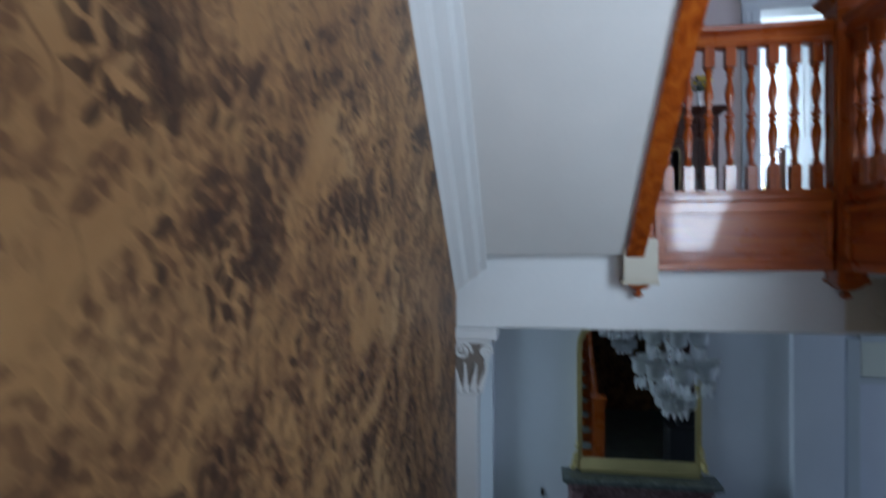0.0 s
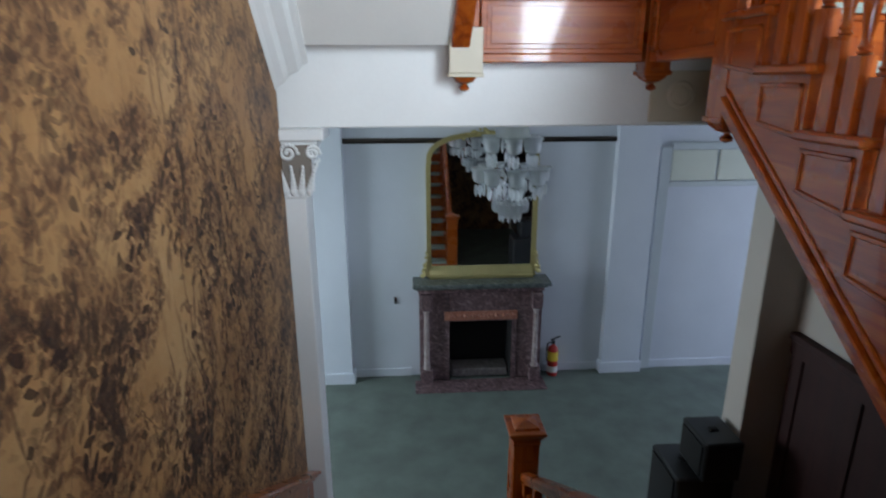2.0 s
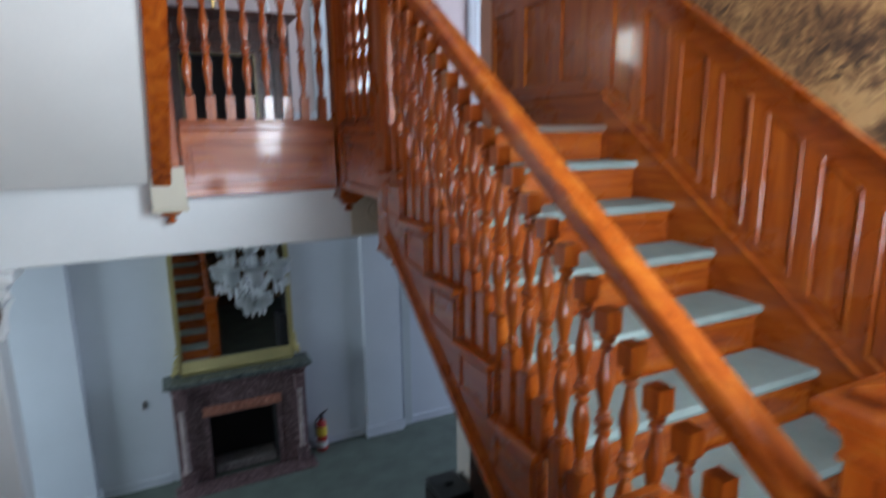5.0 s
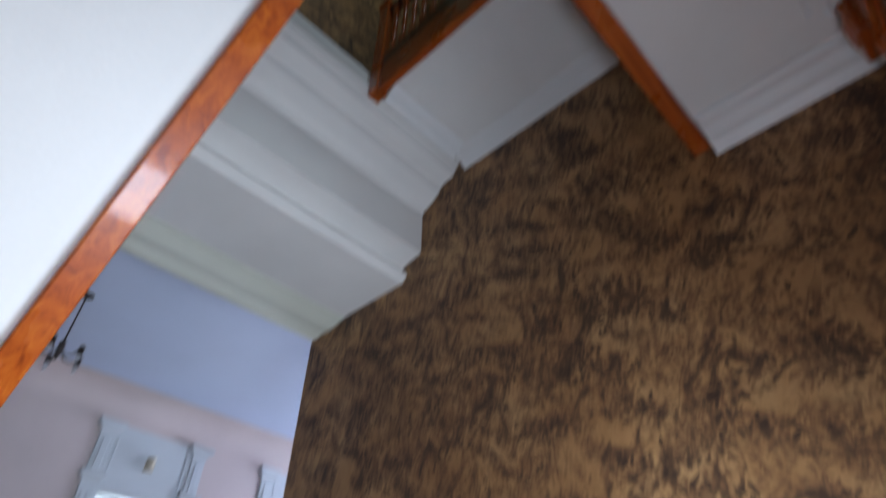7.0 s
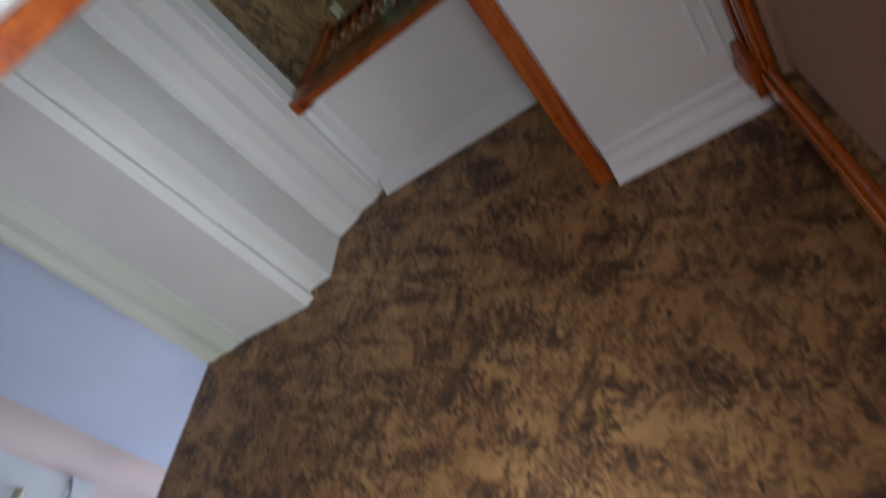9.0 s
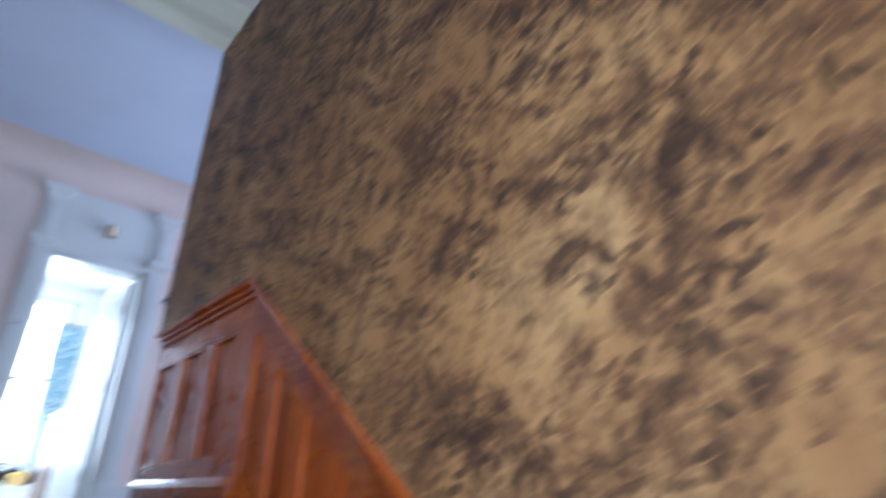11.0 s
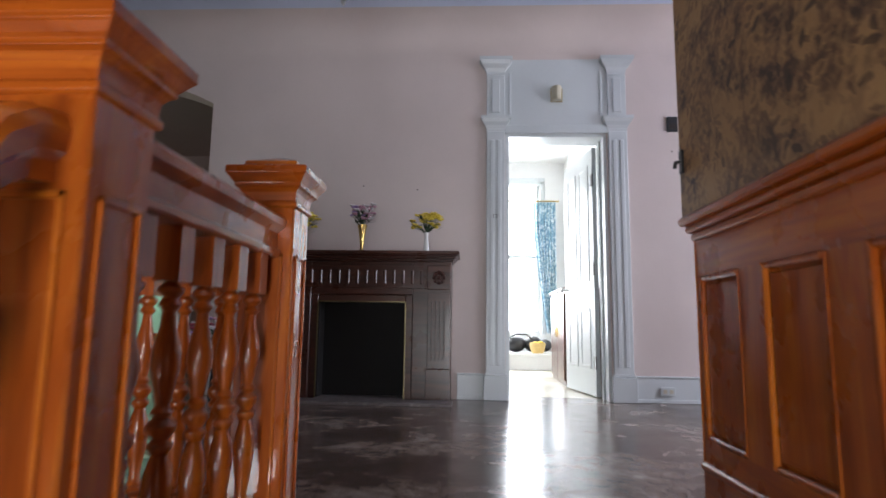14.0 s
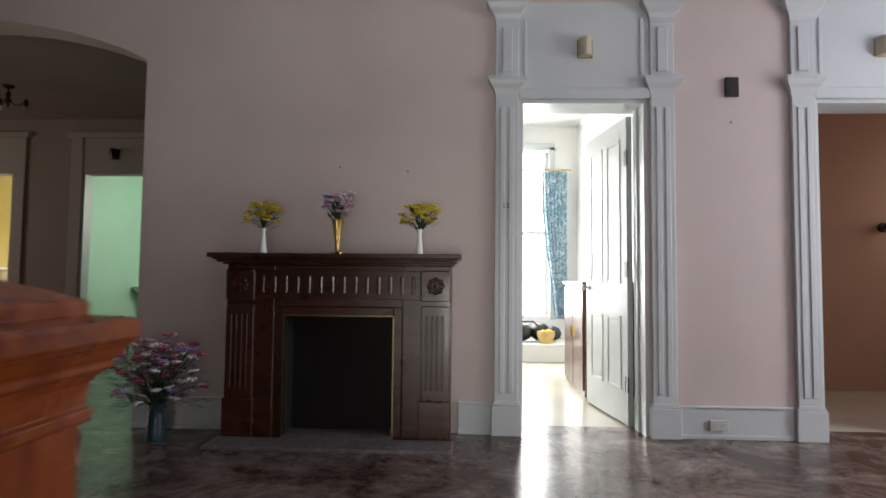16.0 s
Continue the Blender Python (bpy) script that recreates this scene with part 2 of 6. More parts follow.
def carpet(name, col):
    m, nt, b = mat(name, 0.95)
    v = coords(nt)
    c = ramp(nt, noise_tex(nt, v, 3, 5), [(0.3, tuple(x * 0.72 for x in col)), (0.7, tuple(x * 1.15 for x in col))])
    f = noise_tex(nt, v, 120, 2)
    c = mixc(nt, math_node(nt, "MULTIPLY", f, 0.5), c, tuple(x * 0.6 for x in col))
    nt.links.new(c, b.inputs["Base Color"])
    bump(nt, b, f, 0.4, 0.004)
    return m


def glass(name, col=(1, 1, 1), rough=0.02):
    m, nt, b = mat(name, rough)
    b.inputs["Base Color"].default_value = (*col, 1)
    b.inputs["Transmission Weight"].default_value = 1.0
    b.inputs["IOR"].default_value = 1.5
    return m


PAPER = wallpaper()
WOOD_Z = wood("orange_varnished_wood", (0.14, 0.018, 0.0025), (0.38, 0.08, 0.0065), (0.57, 0.172, 0.017), axis="z")
WOOD_Y = wood("orange_varnished_wood_along", (0.14, 0.018, 0.0025), (0.38, 0.08, 0.0065), (0.57, 0.172, 0.017), axis="y")
WOOD_X = wood("orange_varnished_wood_across", (0.14, 0.018, 0.0025), (0.38, 0.08, 0.0065), (0.57, 0.172, 0.017), axis="x")
MAHOG = wood("dark_mahogany", (0.022, 0.006, 0.004), (0.06, 0.016, 0.009), (0.11, 0.034, 0.02), 0.26, "x", 0.15)
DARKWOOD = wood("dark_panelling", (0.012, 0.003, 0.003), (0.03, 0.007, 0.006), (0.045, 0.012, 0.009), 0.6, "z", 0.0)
DRESSER = wood("walnut_dresser", (0.06, 0.025, 0.015), (0.12, 0.05, 0.03), (0.2, 0.09, 0.05), 0.35, "z")
WHITE = plain("white_paint", (0.74, 0.75, 0.74), 0.4, bmp=0.05, var=0.06)
SOFFIT = plain("white_plaster", (0.72, 0.71, 0.68), 0.75, var=0.07)
TRIM = plain("white_gloss_trim", (0.56, 0.6, 0.61), 0.3, bmp=0.04, var=0.05, dirt=0.12)
PINK = plain("pink_wall_paint", (0.6, 0.515, 0.485), 0.6, var=0.07, dirt=0.05)
BLUE = plain("pale_blue_ceiling_paint", (0.55, 0.62, 0.76), 0.7, var=0.05)
CREAM = plain("pale_green_cornice_paint", (0.66, 0.68, 0.58), 0.6, var=0.05)
GREY_WALL = plain("blue_white_wall_paint", (0.63, 0.66, 0.72), 0.55, var=0.06, dirt=0.06)
BEIGE = plain("beige_wall_paint", (0.44, 0.4, 0.36), 0.6, var=0.08)
# taupe that stands for shade in the capital's recesses
TAUPE = plain("taupe_carving_shade", (0.2, 0.17, 0.14), 0.6)
MINT = plain("mint_wall_paint", (0.42, 0.66, 0.52), 0.6, var=0.05)
YELLOW = plain("yellow_wall_paint", (0.72, 0.64, 0.36), 0.6, var=0.05)
PEACH = plain("peach_wall_paint", (0.5, 0.3, 0.22), 0.6, var=0.08)
GREEN_C = plain("green_grey_ceiling_paint", (0.25, 0.42, 0.32), 0.6, var=0.06)
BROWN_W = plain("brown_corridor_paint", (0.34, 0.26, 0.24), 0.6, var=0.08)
BLIND = plain("brown_roller_blind", (0.24, 0.13, 0.085), 0.8, var=0.15)
FLOOR_UP = marbled_floor()
FLOOR_GR = carpet("green_grey_floor_covering", (0.137, 0.165, 0.143))
TREAD_COVER = carpet("grey_green_stair_carpet", (0.29, 0.35, 0.32))
LIGHT_FLOOR = plain("cream_sheet_floor", (0.62, 0.58, 0.48), 0.22, var=0.1, dirt=0.1)
MARBLE = marble("rose_grey_marble", (0.06, 0.036, 0.04), (0.15, 0.095, 0.1), (0.32, 0.22, 0.22))
MARBLE_PALE = marble("pale_rose_marble", (0.22, 0.16, 0.16), (0.36, 0.29, 0.28), (0.5, 0.43, 0.42), 0.2)
MARBLE_TOP = marble("grey_slate_shelf", (0.05, 0.06, 0.06), (0.12, 0.14, 0.135), (0.2, 0.22, 0.21), 0.15)
PINKTILE = marble("pink_mottled_frieze", (0.24, 0.08, 0.05), (0.42, 0.17, 0.11), (0.55, 0.3, 0.22), 0.35)
SLATE = marble("dark_hearth_stone", (0.08, 0.065, 0.062), (0.17, 0.145, 0.14), (0.27, 0.24, 0.23), 0.5)
SOOT = plain("sooty_black_brick", (0.012, 0.011, 0.011), 0.85, var=0.3)
GILT = plain("worn_gilt", (0.52, 0.45, 0.2), 0.36, 0.6, var=0.3, bmp=0.3)
BRASS = plain("polished_brass", (0.62, 0.45, 0.16), 0.22, 1.0, var=0.1)
OLD_BRASS = plain("tarnished_brass", (0.2, 0.16, 0.08), 0.35, 0.9, var=0.3)
BRONZE = plain("dark_bronze", (0.06, 0.05, 0.045), 0.35, 0.9, var=0.2)
STEEL = plain("brushed_steel", (0.55, 0.56, 0.56), 0.3, 1.0)
NOSING = plain("worn_metal_nosing", (0.6, 0.57, 0.5), 0.3, 0.85, var=0.2)
BLACK = plain("black_vinyl", (0.012, 0.012, 0.013), 0.45, var=0.2)
GRILLE = plain("black_speaker_cloth", (0.006, 0.006, 0.006), 0.9, var=0.2)
CARD = plain("brown_cardboard", (0.3, 0.2, 0.12), 0.85)
PORCELAIN = plain("white_porcelain", (0.8, 0.8, 0.78), 0.12, var=0.03, bmp=0)
BLUE_GLAZE = plain("blue_black_glazed_pottery", (0.02, 0.05, 0.07), 0.12, var=0.2, bmp=0)
IVORY = plain("ivory_plastic", (0.55, 0.5, 0.38), 0.4)
RED = plain("red_enamel", (0.45, 0.03, 0.025), 0.3)
LABEL_Y = plain("yellow_label", (0.75, 0.55, 0.05), 0.5)
LABEL_W = plain("white_label", (0.75, 0.75, 0.72), 0.5)
LEAF = plain("dark_green_leaf", (0.03, 0.06, 0.025), 0.55, var=0.4)
P_YEL = plain("yellow_petal", (0.72, 0.55, 0.06), 0.6, var=0.2)
P_PINK = plain("pink_petal", (0.6, 0.33, 0.42), 0.6, var=0.2)
P_LILAC = plain("lilac_petal", (0.36, 0.24, 0.5), 0.6, var=0.2)
P_RED = plain("crimson_petal", (0.42, 0.06, 0.12), 0.6, var=0.2)
P_WHITE = plain("white_petal", (0.7, 0.68, 0.68), 0.6, var=0.1)
WICKER = plain("straw_wicker", (0.6, 0.42, 0.16), 0.7, var=0.3, bmp=0.5, scale=20)
SHEER = plain("white_window_sheer", (0.85, 0.86, 0.88), 0.8)
CRYSTAL = glass("crystal_glass", (0.97, 0.98, 1.0), 0.05)
PANE = glass("window_glass")
FROST = glass("frosted_lamp_glass", (0.9, 0.92, 0.92), 0.4)
MIRROR, _nt, _b = mat("mirror_silver", 0.02, 1.0)
_b.inputs["Base Color"].default_value = (0.8, 0.81, 0.82, 1)


def curtain_cloth():
    m, nt, b = mat("blue_patterned_curtain", 0.85)
    v = coords(nt)
    c = ramp(nt, noise_tex(nt, v, 18, 4, 0.6, 1.0), [(0.38, (0.13, 0.27, 0.38)), (0.5, (0.28, 0.44, 0.53)), (0.6, (0.68, 0.75, 0.77))])
    nt.links.new(c, b.inputs["Base Color"])
    b.inputs["Transmission Weight"].default_value = 0.0
    return m


CURTAIN = curtain_cloth()

# ---- building helpers ----
BASE = {}


class Shape:
    """Vertices and faces gathered for one mesh, in world metres."""

    def __init__(self):
        self.v, self.f = [], []

    def add(self, verts, faces):
        o = len(self.v)
        self.v += [tuple(p) for p in verts]
        self.f += [[o + i for i in f] for f in faces]
        return self

    def box(self, a, b):
        x0, y0, z0 = [min(p, q) for p, q in zip(a, b)]
        x1, y1, z1 = [max(p, q) for p, q in zip(a, b)]
        return self.add([(x0, y0, z0), (x1, y0, z0), (x1, y1, z0), (x0, y1, z0), (x0, y0, z1), (x1, y0, z1), (x1, y1, z1), (x0, y1, z1)],
                        [(0, 3, 2, 1), (4, 5, 6, 7), (0, 1, 5, 4), (1, 2, 6, 5), (2, 3, 7, 6), (3, 0, 4, 7)])

    def prism(self, poly, axis, lo, hi):
        """A polygon of the other two axes (in the order x, y, z), drawn out along one."""
        n = len(poly)

        def put(p, w):
            q = list(p)
            q.insert("xyz".index(axis), w)
            return q
        vs = [put(p, lo) for p in poly] + [put(p, hi) for p in poly]
        fs = [list(range(n))[::-1], list(range(n, 2 * n))]
        fs += [(i, (i + 1) % n, n + (i + 1) % n, n + i) for i in range(n)]
        return self.add(vs, fs)

    def frustum(self, c, z0, h0, z1, h1):
        """A square taper about the upright through c; half widths h0 at z0 and h1 at z1."""
        x, y = c
        vs = [(x + sx * h, y + sy * h, z) for z, h in ((z0, h0), (z1, h1)) for sx, sy in ((-1, -1), (1, -1), (1, 1), (-1, 1))]
        return self.add(vs, [(3, 2, 1, 0), (4, 5, 6, 7), (0, 1, 5, 4), (1, 2, 6, 5), (2, 3, 7, 6), (3, 0, 4, 7)])

    def stack(self, c, prof):
        """A square post or cap of one piece: (half width, height) from the bottom up."""
        vs, fs = [], []
        for h, z in prof:
            vs += [(c[0] + a * h, c[1] + b * h, z) for a, b in ((-1, -1), (1, -1), (1, 1), (-1, 1))]
        for k in range(len(prof) - 1):
            fs += [(4 * k + i, 4 * k + (i + 1) % 4, 4 * k + 4 + (i + 1) % 4, 4 * k + 4 + i) for i in range(4)]
        e = 4 * (len(prof) - 1)
        return self.add(vs, fs + [(3, 2, 1, 0), (e, e + 1, e + 2, e + 3)])

    def lathe(self, prof, c=(0, 0, 0), n=12, axis="z"):
        """Turn a profile of (radius, height) about an axis through c."""
        vs, fs = [], []
        for r, h in prof:
            for i in range(n):
                a = 2 * math.pi * i / n
                p = (r * math.cos(a), r * math.sin(a), h)
                if axis == "x":
                    p = (p[2], p[0], p[1])
                elif axis == "y":
                    p = (p[0], p[2], p[1])
                vs.append((c[0] + p[0], c[1] + p[1], c[2] + p[2]))
        for k in range(len(prof) - 1):
            for i in range(n):
                j = (i + 1) % n
                fs.append((k * n + i, k * n + j, (k + 1) * n + j, (k + 1) * n + i))
        fs += [list(range(n))[::-1], list(range((len(prof) - 1) * n, len(prof) * n))]
        return self.add(vs, fs)

    def tube(self, path, r, n=8):
        """A round bar along a path; r is one radius or one for each point."""
        P = [Vector(p) for p in path]
        rs = r if isinstance(r, (list, tuple)) else [r] * len(P)
        vs, fs = [], []
        for k, p in enumerate(P):
            d = (P[min(k + 1, len(P) - 1)] - P[max(k - 1, 0)]).normalized()
            s = d.cross(Vector((0, 0, 1)))
            s = s.normalized() if s.length > 1e-3 else Vector((1, 0, 0))
            u = s.cross(d)
            vs += [p + rs[k] * (math.cos(2 * math.pi * i / n) * s + math.sin(2 * math.pi * i / n) * u) for i in range(n)]
        for k in range(len(P) - 1):
            for i in range(n):
                j = (i + 1) % n
                fs.append((k * n + i, k * n + j, (k + 1) * n + j, (k + 1) * n + i))
        fs += [list(range(n))[::-1], list(range((len(P) - 1) * n, len(P) * n))]
        return self.add(vs, fs)

    def sweep(self, prof, path, upright=True):
        """A profile of (side, up) carried along a path, upright in its ends."""
        P = [Vector(p) for p in path]
        n = len(prof)
        vs, fs = [], []
        for k, p in enumerate(P):
            d = P[min(k + 1, len(P) - 1)] - P[max(k - 1, 0)]
            s = Vector((d.y, -d.x, 0)).normalized()
            u = Vector((0, 0, 1)) if upright else s.cross(d).normalized()
            vs += [p + a * s + b * u for a, b in prof]
        for k in range(len(P) - 1):
            for i in range(n):
                j = (i + 1) % n
                fs.append((k * n + i, k * n + j, (k + 1) * n + j, (k + 1) * n + i))
        fs += [list(range(n))[::-1], list(range((len(P) - 1) * n, len(P) * n))]
        return self.add(vs, fs)

    def ball(self, c, r, n=8, m=5, squash=1.0):
        prof = [(max(1e-4, r * math.sin(math.pi * k / m)), -r * squash * math.cos(math.pi * k / m)) for k in range(m + 1)]
        return self.lathe(prof, c, n)


def mesh_of(shape, name, material, at=(0, 0, 0), bevel=0.0, smooth=None):
    bm = bmesh.new()
    vs = [bm.verts.new((p[0] - at[0], p[1] - at[1], p[2] - at[2])) for p in shape.v]
    for f in shape.f:
        try:
            bm.faces.new([vs[i] for i in f])
        except ValueError:
            pass
    bmesh.ops.recalc_face_normals(bm, faces=bm.faces)
    if bevel:
        es = [e for e in bm.edges if len(e.link_faces) == 2 and e.calc_face_angle(0) > 0.6]
        bmesh.ops.bevel(bm, geom=es, offset=bevel, segments=1, affect="EDGES", clamp_overlap=True)
    if smooth is not None:
        for f in bm.faces:
            f.smooth = True
        for e in bm.edges:
            e.smooth = not (len(e.link_faces) == 2 and e.calc_face_angle(0) > smooth)
    me = bpy.data.meshes.new(name)
    bm.to_mesh(me)
    bm.free()
    me.materials.append(material)
    return me


def thing(name, at, label, category, group="", kind=""):
    ob = new(name)
    ob.location = at
    ob.empty_display_size = 0.05
    BASE[ob] = Vector(at)
    return tagged(ob, label, category, group, kind)


def part(name, shape, material, parent, label="", bevel=0.0, smooth=None):
    at = BASE[parent]
    ob = new(name, mesh_of(shape, name, material, at, bevel, smooth))
    ob.parent = parent
    BASE[ob] = at
    return tagged(ob, label) if label else ob


def piece(name, me, parent, at):
    """One of many alike parts: its own object on a shared mesh."""
    ob = new(name, me)
    ob.parent = parent
    BASE[ob] = Vector(at)
    ob.location = Vector(at) - BASE[parent]
    return ob


def solid(name, shape, material, label, category, kind="", bevel=0.0, smooth=None, at=(0, 0, 0), group=""):
    ob = new(name, mesh_of(shape, name, material, at, bevel, smooth))
    ob.location = at
    BASE[ob] = Vector(at)
    return tagged(ob, label, category, group, kind)


def struct(name, shape, material, label="", bevel=0.0):
    return solid(name, shape, material, label, "", "structure", bevel)


# ---- the large structure ----
struct("floor_ground", Shape().box((-6, BY, -0.1), (6, 4.4, 0)), FLOOR_GR, "dull green-grey floor covering of the ground floor")
struct("wall_west", Shape().box((WX - 0.2, BY - 0.2, 0), (WX, 0.8, TOP)), PAPER, "stair hall wall in ochre scenic wallpaper")
e_cap = lambda y: 4.84 + 0.745 * min(0, max(y, -2.1) + 0.015)
ew = Shape().prism([(1.18, 4.84), (1.18, TOP), (BY - 0.2, TOP), (BY - 0.2, e_cap(-9)), (-2.1, e_cap(-2.1)), (-0.015, 4.84)], "x", EX, EX + 0.2)
ew.box((EX + 0.07, BY - 0.2, 0), (EX + 0.196, -0.6, 4.0)).box((EX + 0.07, -0.6, 3.3), (EX + 0.196, 1.176, 4.9))
struct("wall_east", ew, PAPER, "stair hall wall in ochre scenic wallpaper")
struct("wall_east_lower", Shape().box((EX, -0.6, 0), (EX + 0.2, 1.18, 3.3)), BEIGE, "beige painted wall under the stairs")
back = Shape().box((WX, BY - 0.2, 0), (EX, BY, 3.05)).box((WX, BY - 0.2, 6.3), (EX, BY, 10.1)).box((WX, BY - 0.2, 11.3), (EX, BY, TOP))
back.box((WX, BY - 0.2, 3.05), (-1.5, BY, 6.3)).box((0.9, BY - 0.2, 3.05), (EX, BY, 6.3))
# unseen upper opening, added for the top floor's fill lamp
back.box((WX, BY - 0.2, 10.1), (-1.25, BY, 11.3)).box((0.25, BY - 0.2, 10.1), (EX, BY, 11.3))
struct("wall_back", back, PAPER, "end wall of the stair hall in scenic wallpaper")

fl = Shape().box((-6.2, 0.84, 3.7), (6, NY + 0.25, U)).box((0.03, 0.02, 3.7), (EX + 0.15, 0.84, U))
struct("floor_upper", fl, FLOOR_UP, "glossy brown-grey marbled floor of the upper hall")
struct("floor_bedroom", Shape().box((-1, NY + 0.25, 3.7), (2.1, 8.4, U - 0.002)), LIGHT_FLOOR, "cream sheet floor of the bright bedroom")
struct("floor_side_room", Shape().box((2.3, NY + 0.25, 3.7), (6, 8.4, U - 0.002)), LIGHT_FLOOR, "cream sheet floor of the peach room")
struct("floor_corridor", Shape().box((-8.4, NY + 0.25, 3.7), (-1.0, 11, U - 0.002)), FLOOR_UP, "dark glossy floor of the corridor and its rooms")

# upper hall's north wall, with the arch, two doorways
ARCH_R, ARCH_L = -1.83, -4.5
arc = [(ARCH_R, 3.9), (ARCH_R, 6.48)]
for i in range(1, 16):
    k = i / 16
    arc.append((ARCH_R + (ARCH_L - ARCH_R) * k, 6.48 + 0.3 * math.sin(math.pi * k) ** 0.8))
arc += [(ARCH_L, 6.48), (ARCH_L, 3.9)]
wn_ = Shape().box((-6.2, NY, U), (ARCH_L, NY + 0.25, 7.3)).box((ARCH_R, NY, U), (0.815, NY + 0.25, 7.3))
wn_.box((0.815, NY, 6.2), (1.69, NY + 0.25, 7.3)).box((1.69, NY, U), (2.81, NY + 0.25, 7.3))
wn_.box((2.81, NY, 6.2), (3.69, NY + 0.25, 7.3)).box((3.69, NY, U), (5.4, NY + 0.25, 7.3))
wn_.prism(arc[1:-1] + [(ARCH_L, 7.3), (ARCH_R, 7.3)], "y", NY, NY + 0.25)
struct("wall_north", wn_, PINK, "pink painted wall of the upper hall with an arched opening")
we = Shape().box((5.2, 1.0, U), (5.4, 1.9, 7.3)).box((5.2, 3.5, U), (5.4, NY, 7.3)).box((5.2, 1.9, U), (5.4, 3.5, 4.5)).box((5.2, 1.9, 6.6), (5.4, 3.5, 7.3))
struct("wall_hall_east", we, PINK, "pink end wall of the upper hall")
struct("wall_hall_south", Shape().box((EX + 0.2, 0.98, U), (5.2, 1.18, 7.3)), PINK, "pink wall of the upper hall")
struct("wall_hall_west", Shape().box((-6.2, 0.6, U), (-6.0, NY, 7.3)).box((-6.0, 0.6, U), (WX - 0.2, 0.8, 7.3)), PINK, "pink far wall of the upper hall")
struct("ceiling_hall", Shape().box((-6.2, 1.17, HC), (5.4, NY + 0.25, HC + 0.15)).box((-6.2, 0.6, HC), (WX, 1.17, HC + 0.15)), BLUE, "pale blue ceiling of the upper hall")
# coved edge between the wall and the ceiling
CR = 0.3
cove = [(NY, HC)] + [(NY - CR + CR * math.cos(q * math.pi / 24), HC - CR + CR * math.sin(q * math.pi / 24)) for q in range(12, -1, -1)]
solid("cove_hall", Shape().prism(cove, "x", -6.0, 5.2), PINK, "pink coved edge of the hall ceiling", "", "structure", smooth=0.5)

# stepped edge of the third floor above the well
steps_ = [(1.17, 6.92), (0.05, 6.9), (0.05, 7.05), (-0.02, 7.07), (-0.15, 7.09), (-0.15, 7.52), (-0.24, 7.56), (-0.33, 7.63), (-0.36, 7.69), (-0.49, 7.72), (-0.53, 7.78), (-0.53, 8.05), (1.17, 8.05)]
struct("ceiling_stair_edge", Shape().prism(steps_, "x", WX, EX), SOFFIT, "stepped white plaster edge of the floor above")
corn = [(1.17, 6.915), (1.17, 6.86), (1.1, 6.85), (1.02, 6.87), (0.9, 6.86), (0.8, 6.885), (0.74, 6.895), (0.74, 6.905)]
struct("cornice_hall", Shape().prism(corn, "x", WX, EX - 0.004), CREAM, "pale green-cream cornice across the hall ceiling")
for y0, z0, d in ((0.05, 6.86, 0.06), (-0.15, 7.47, 0.05), (-0.53, 7.74, 0.04)):
    struct("cornice_stair_edge", Shape().prism([(y0 + 0.1, z0 + 0.04), (y0 - d * 0.2, z0 + 0.035), (y0 - d, z0 + 0.09), (y0 - d * 0.8, z0 + 0.12), (y0 + 0.1, z0 + 0.12)], "x", WX, EX - 0.003), SOFFIT, "white plaster moulding")

# landing above and the flight that leads to it, seen from below
struct("ceiling_landing", Shape().box((WX, BY, 6.65), (EX, -2.29, 6.92)), SOFFIT, "white plaster underside of the landing above")
struct("trim_landing_edge", Shape().box((-0.88, -2.29, 6.56), (EX, -2.2, 7.0)), WOOD_X, "orange varnished edge board of the landing above", 0.006)
F3 = lambda y: 3.64 + 0.985 * (0.72 - y)
sx = lambda y: -0.945 + 0.062 * (0.72 - y)
BOXF = [(0, 1, 3, 2), (4, 6, 7, 5), (0, 2, 6, 4), (1, 5, 7, 3), (0, 4, 5, 1), (2, 3, 7, 6)]
fv_ = [(x, y, F3(y) + h) for y in (0.72, -2.29) for x in (WX, sx(y) - 0.09) for h in (0, 0.25)]
struct("ceiling_flight", Shape().add(fv_, BOXF), SOFFIT, "sloping white plaster underside of the next flight")
sv_ = [(sx(y) - w, y, F3(y) + h) for y in (0.72, -2.29) for w in (0.09, 0) for h in (-0.05, 0.34)]
struct("trim_flight_string", Shape().add(sv_, [(0, 1, 3, 2), (4, 6, 7, 5), (0, 2, 6, 4), (1, 5, 7, 3), (0, 4, 5, 1), (2, 3, 7, 6)]), WOOD_Y, "orange varnished string board of the next flight", 0.006)
cor = [(0, 0), (0.17, 0), (0.17, -0.02), (0.14, -0.03), (0.12, -0.06), (0.07, -0.08), (0.05, -0.11), (0.02, -0.13), (0, -0.15)]
struct("cornice_flight", Shape().sweep([(a, b) for a, b in cor], [(WX, -2.27, F3(-2.27)), (WX, 0.78, F3(0.78))]), WHITE, "white plaster cornice under the flight")
struct("cornice_landing", Shape().sweep([(a, b) for a, b in cor], [(EX, -2.3, 6.65), (EX, BY, 6.65)]), WHITE, "white plaster cornice of the landing above")
for d0 in (0.085, 0.15):
    struct("trim_landing_ceiling", Shape().prism([(BY + d0, 6.65), (BY + d0, 6.638), (BY + d0 + 0.012, 6.63), (BY + d0 + 0.024, 6.638), (BY + d0 + 0.024, 6.65)], "x", WX, EX - 0.18 - d0), WHITE, "white plaster moulding on the landing ceiling")

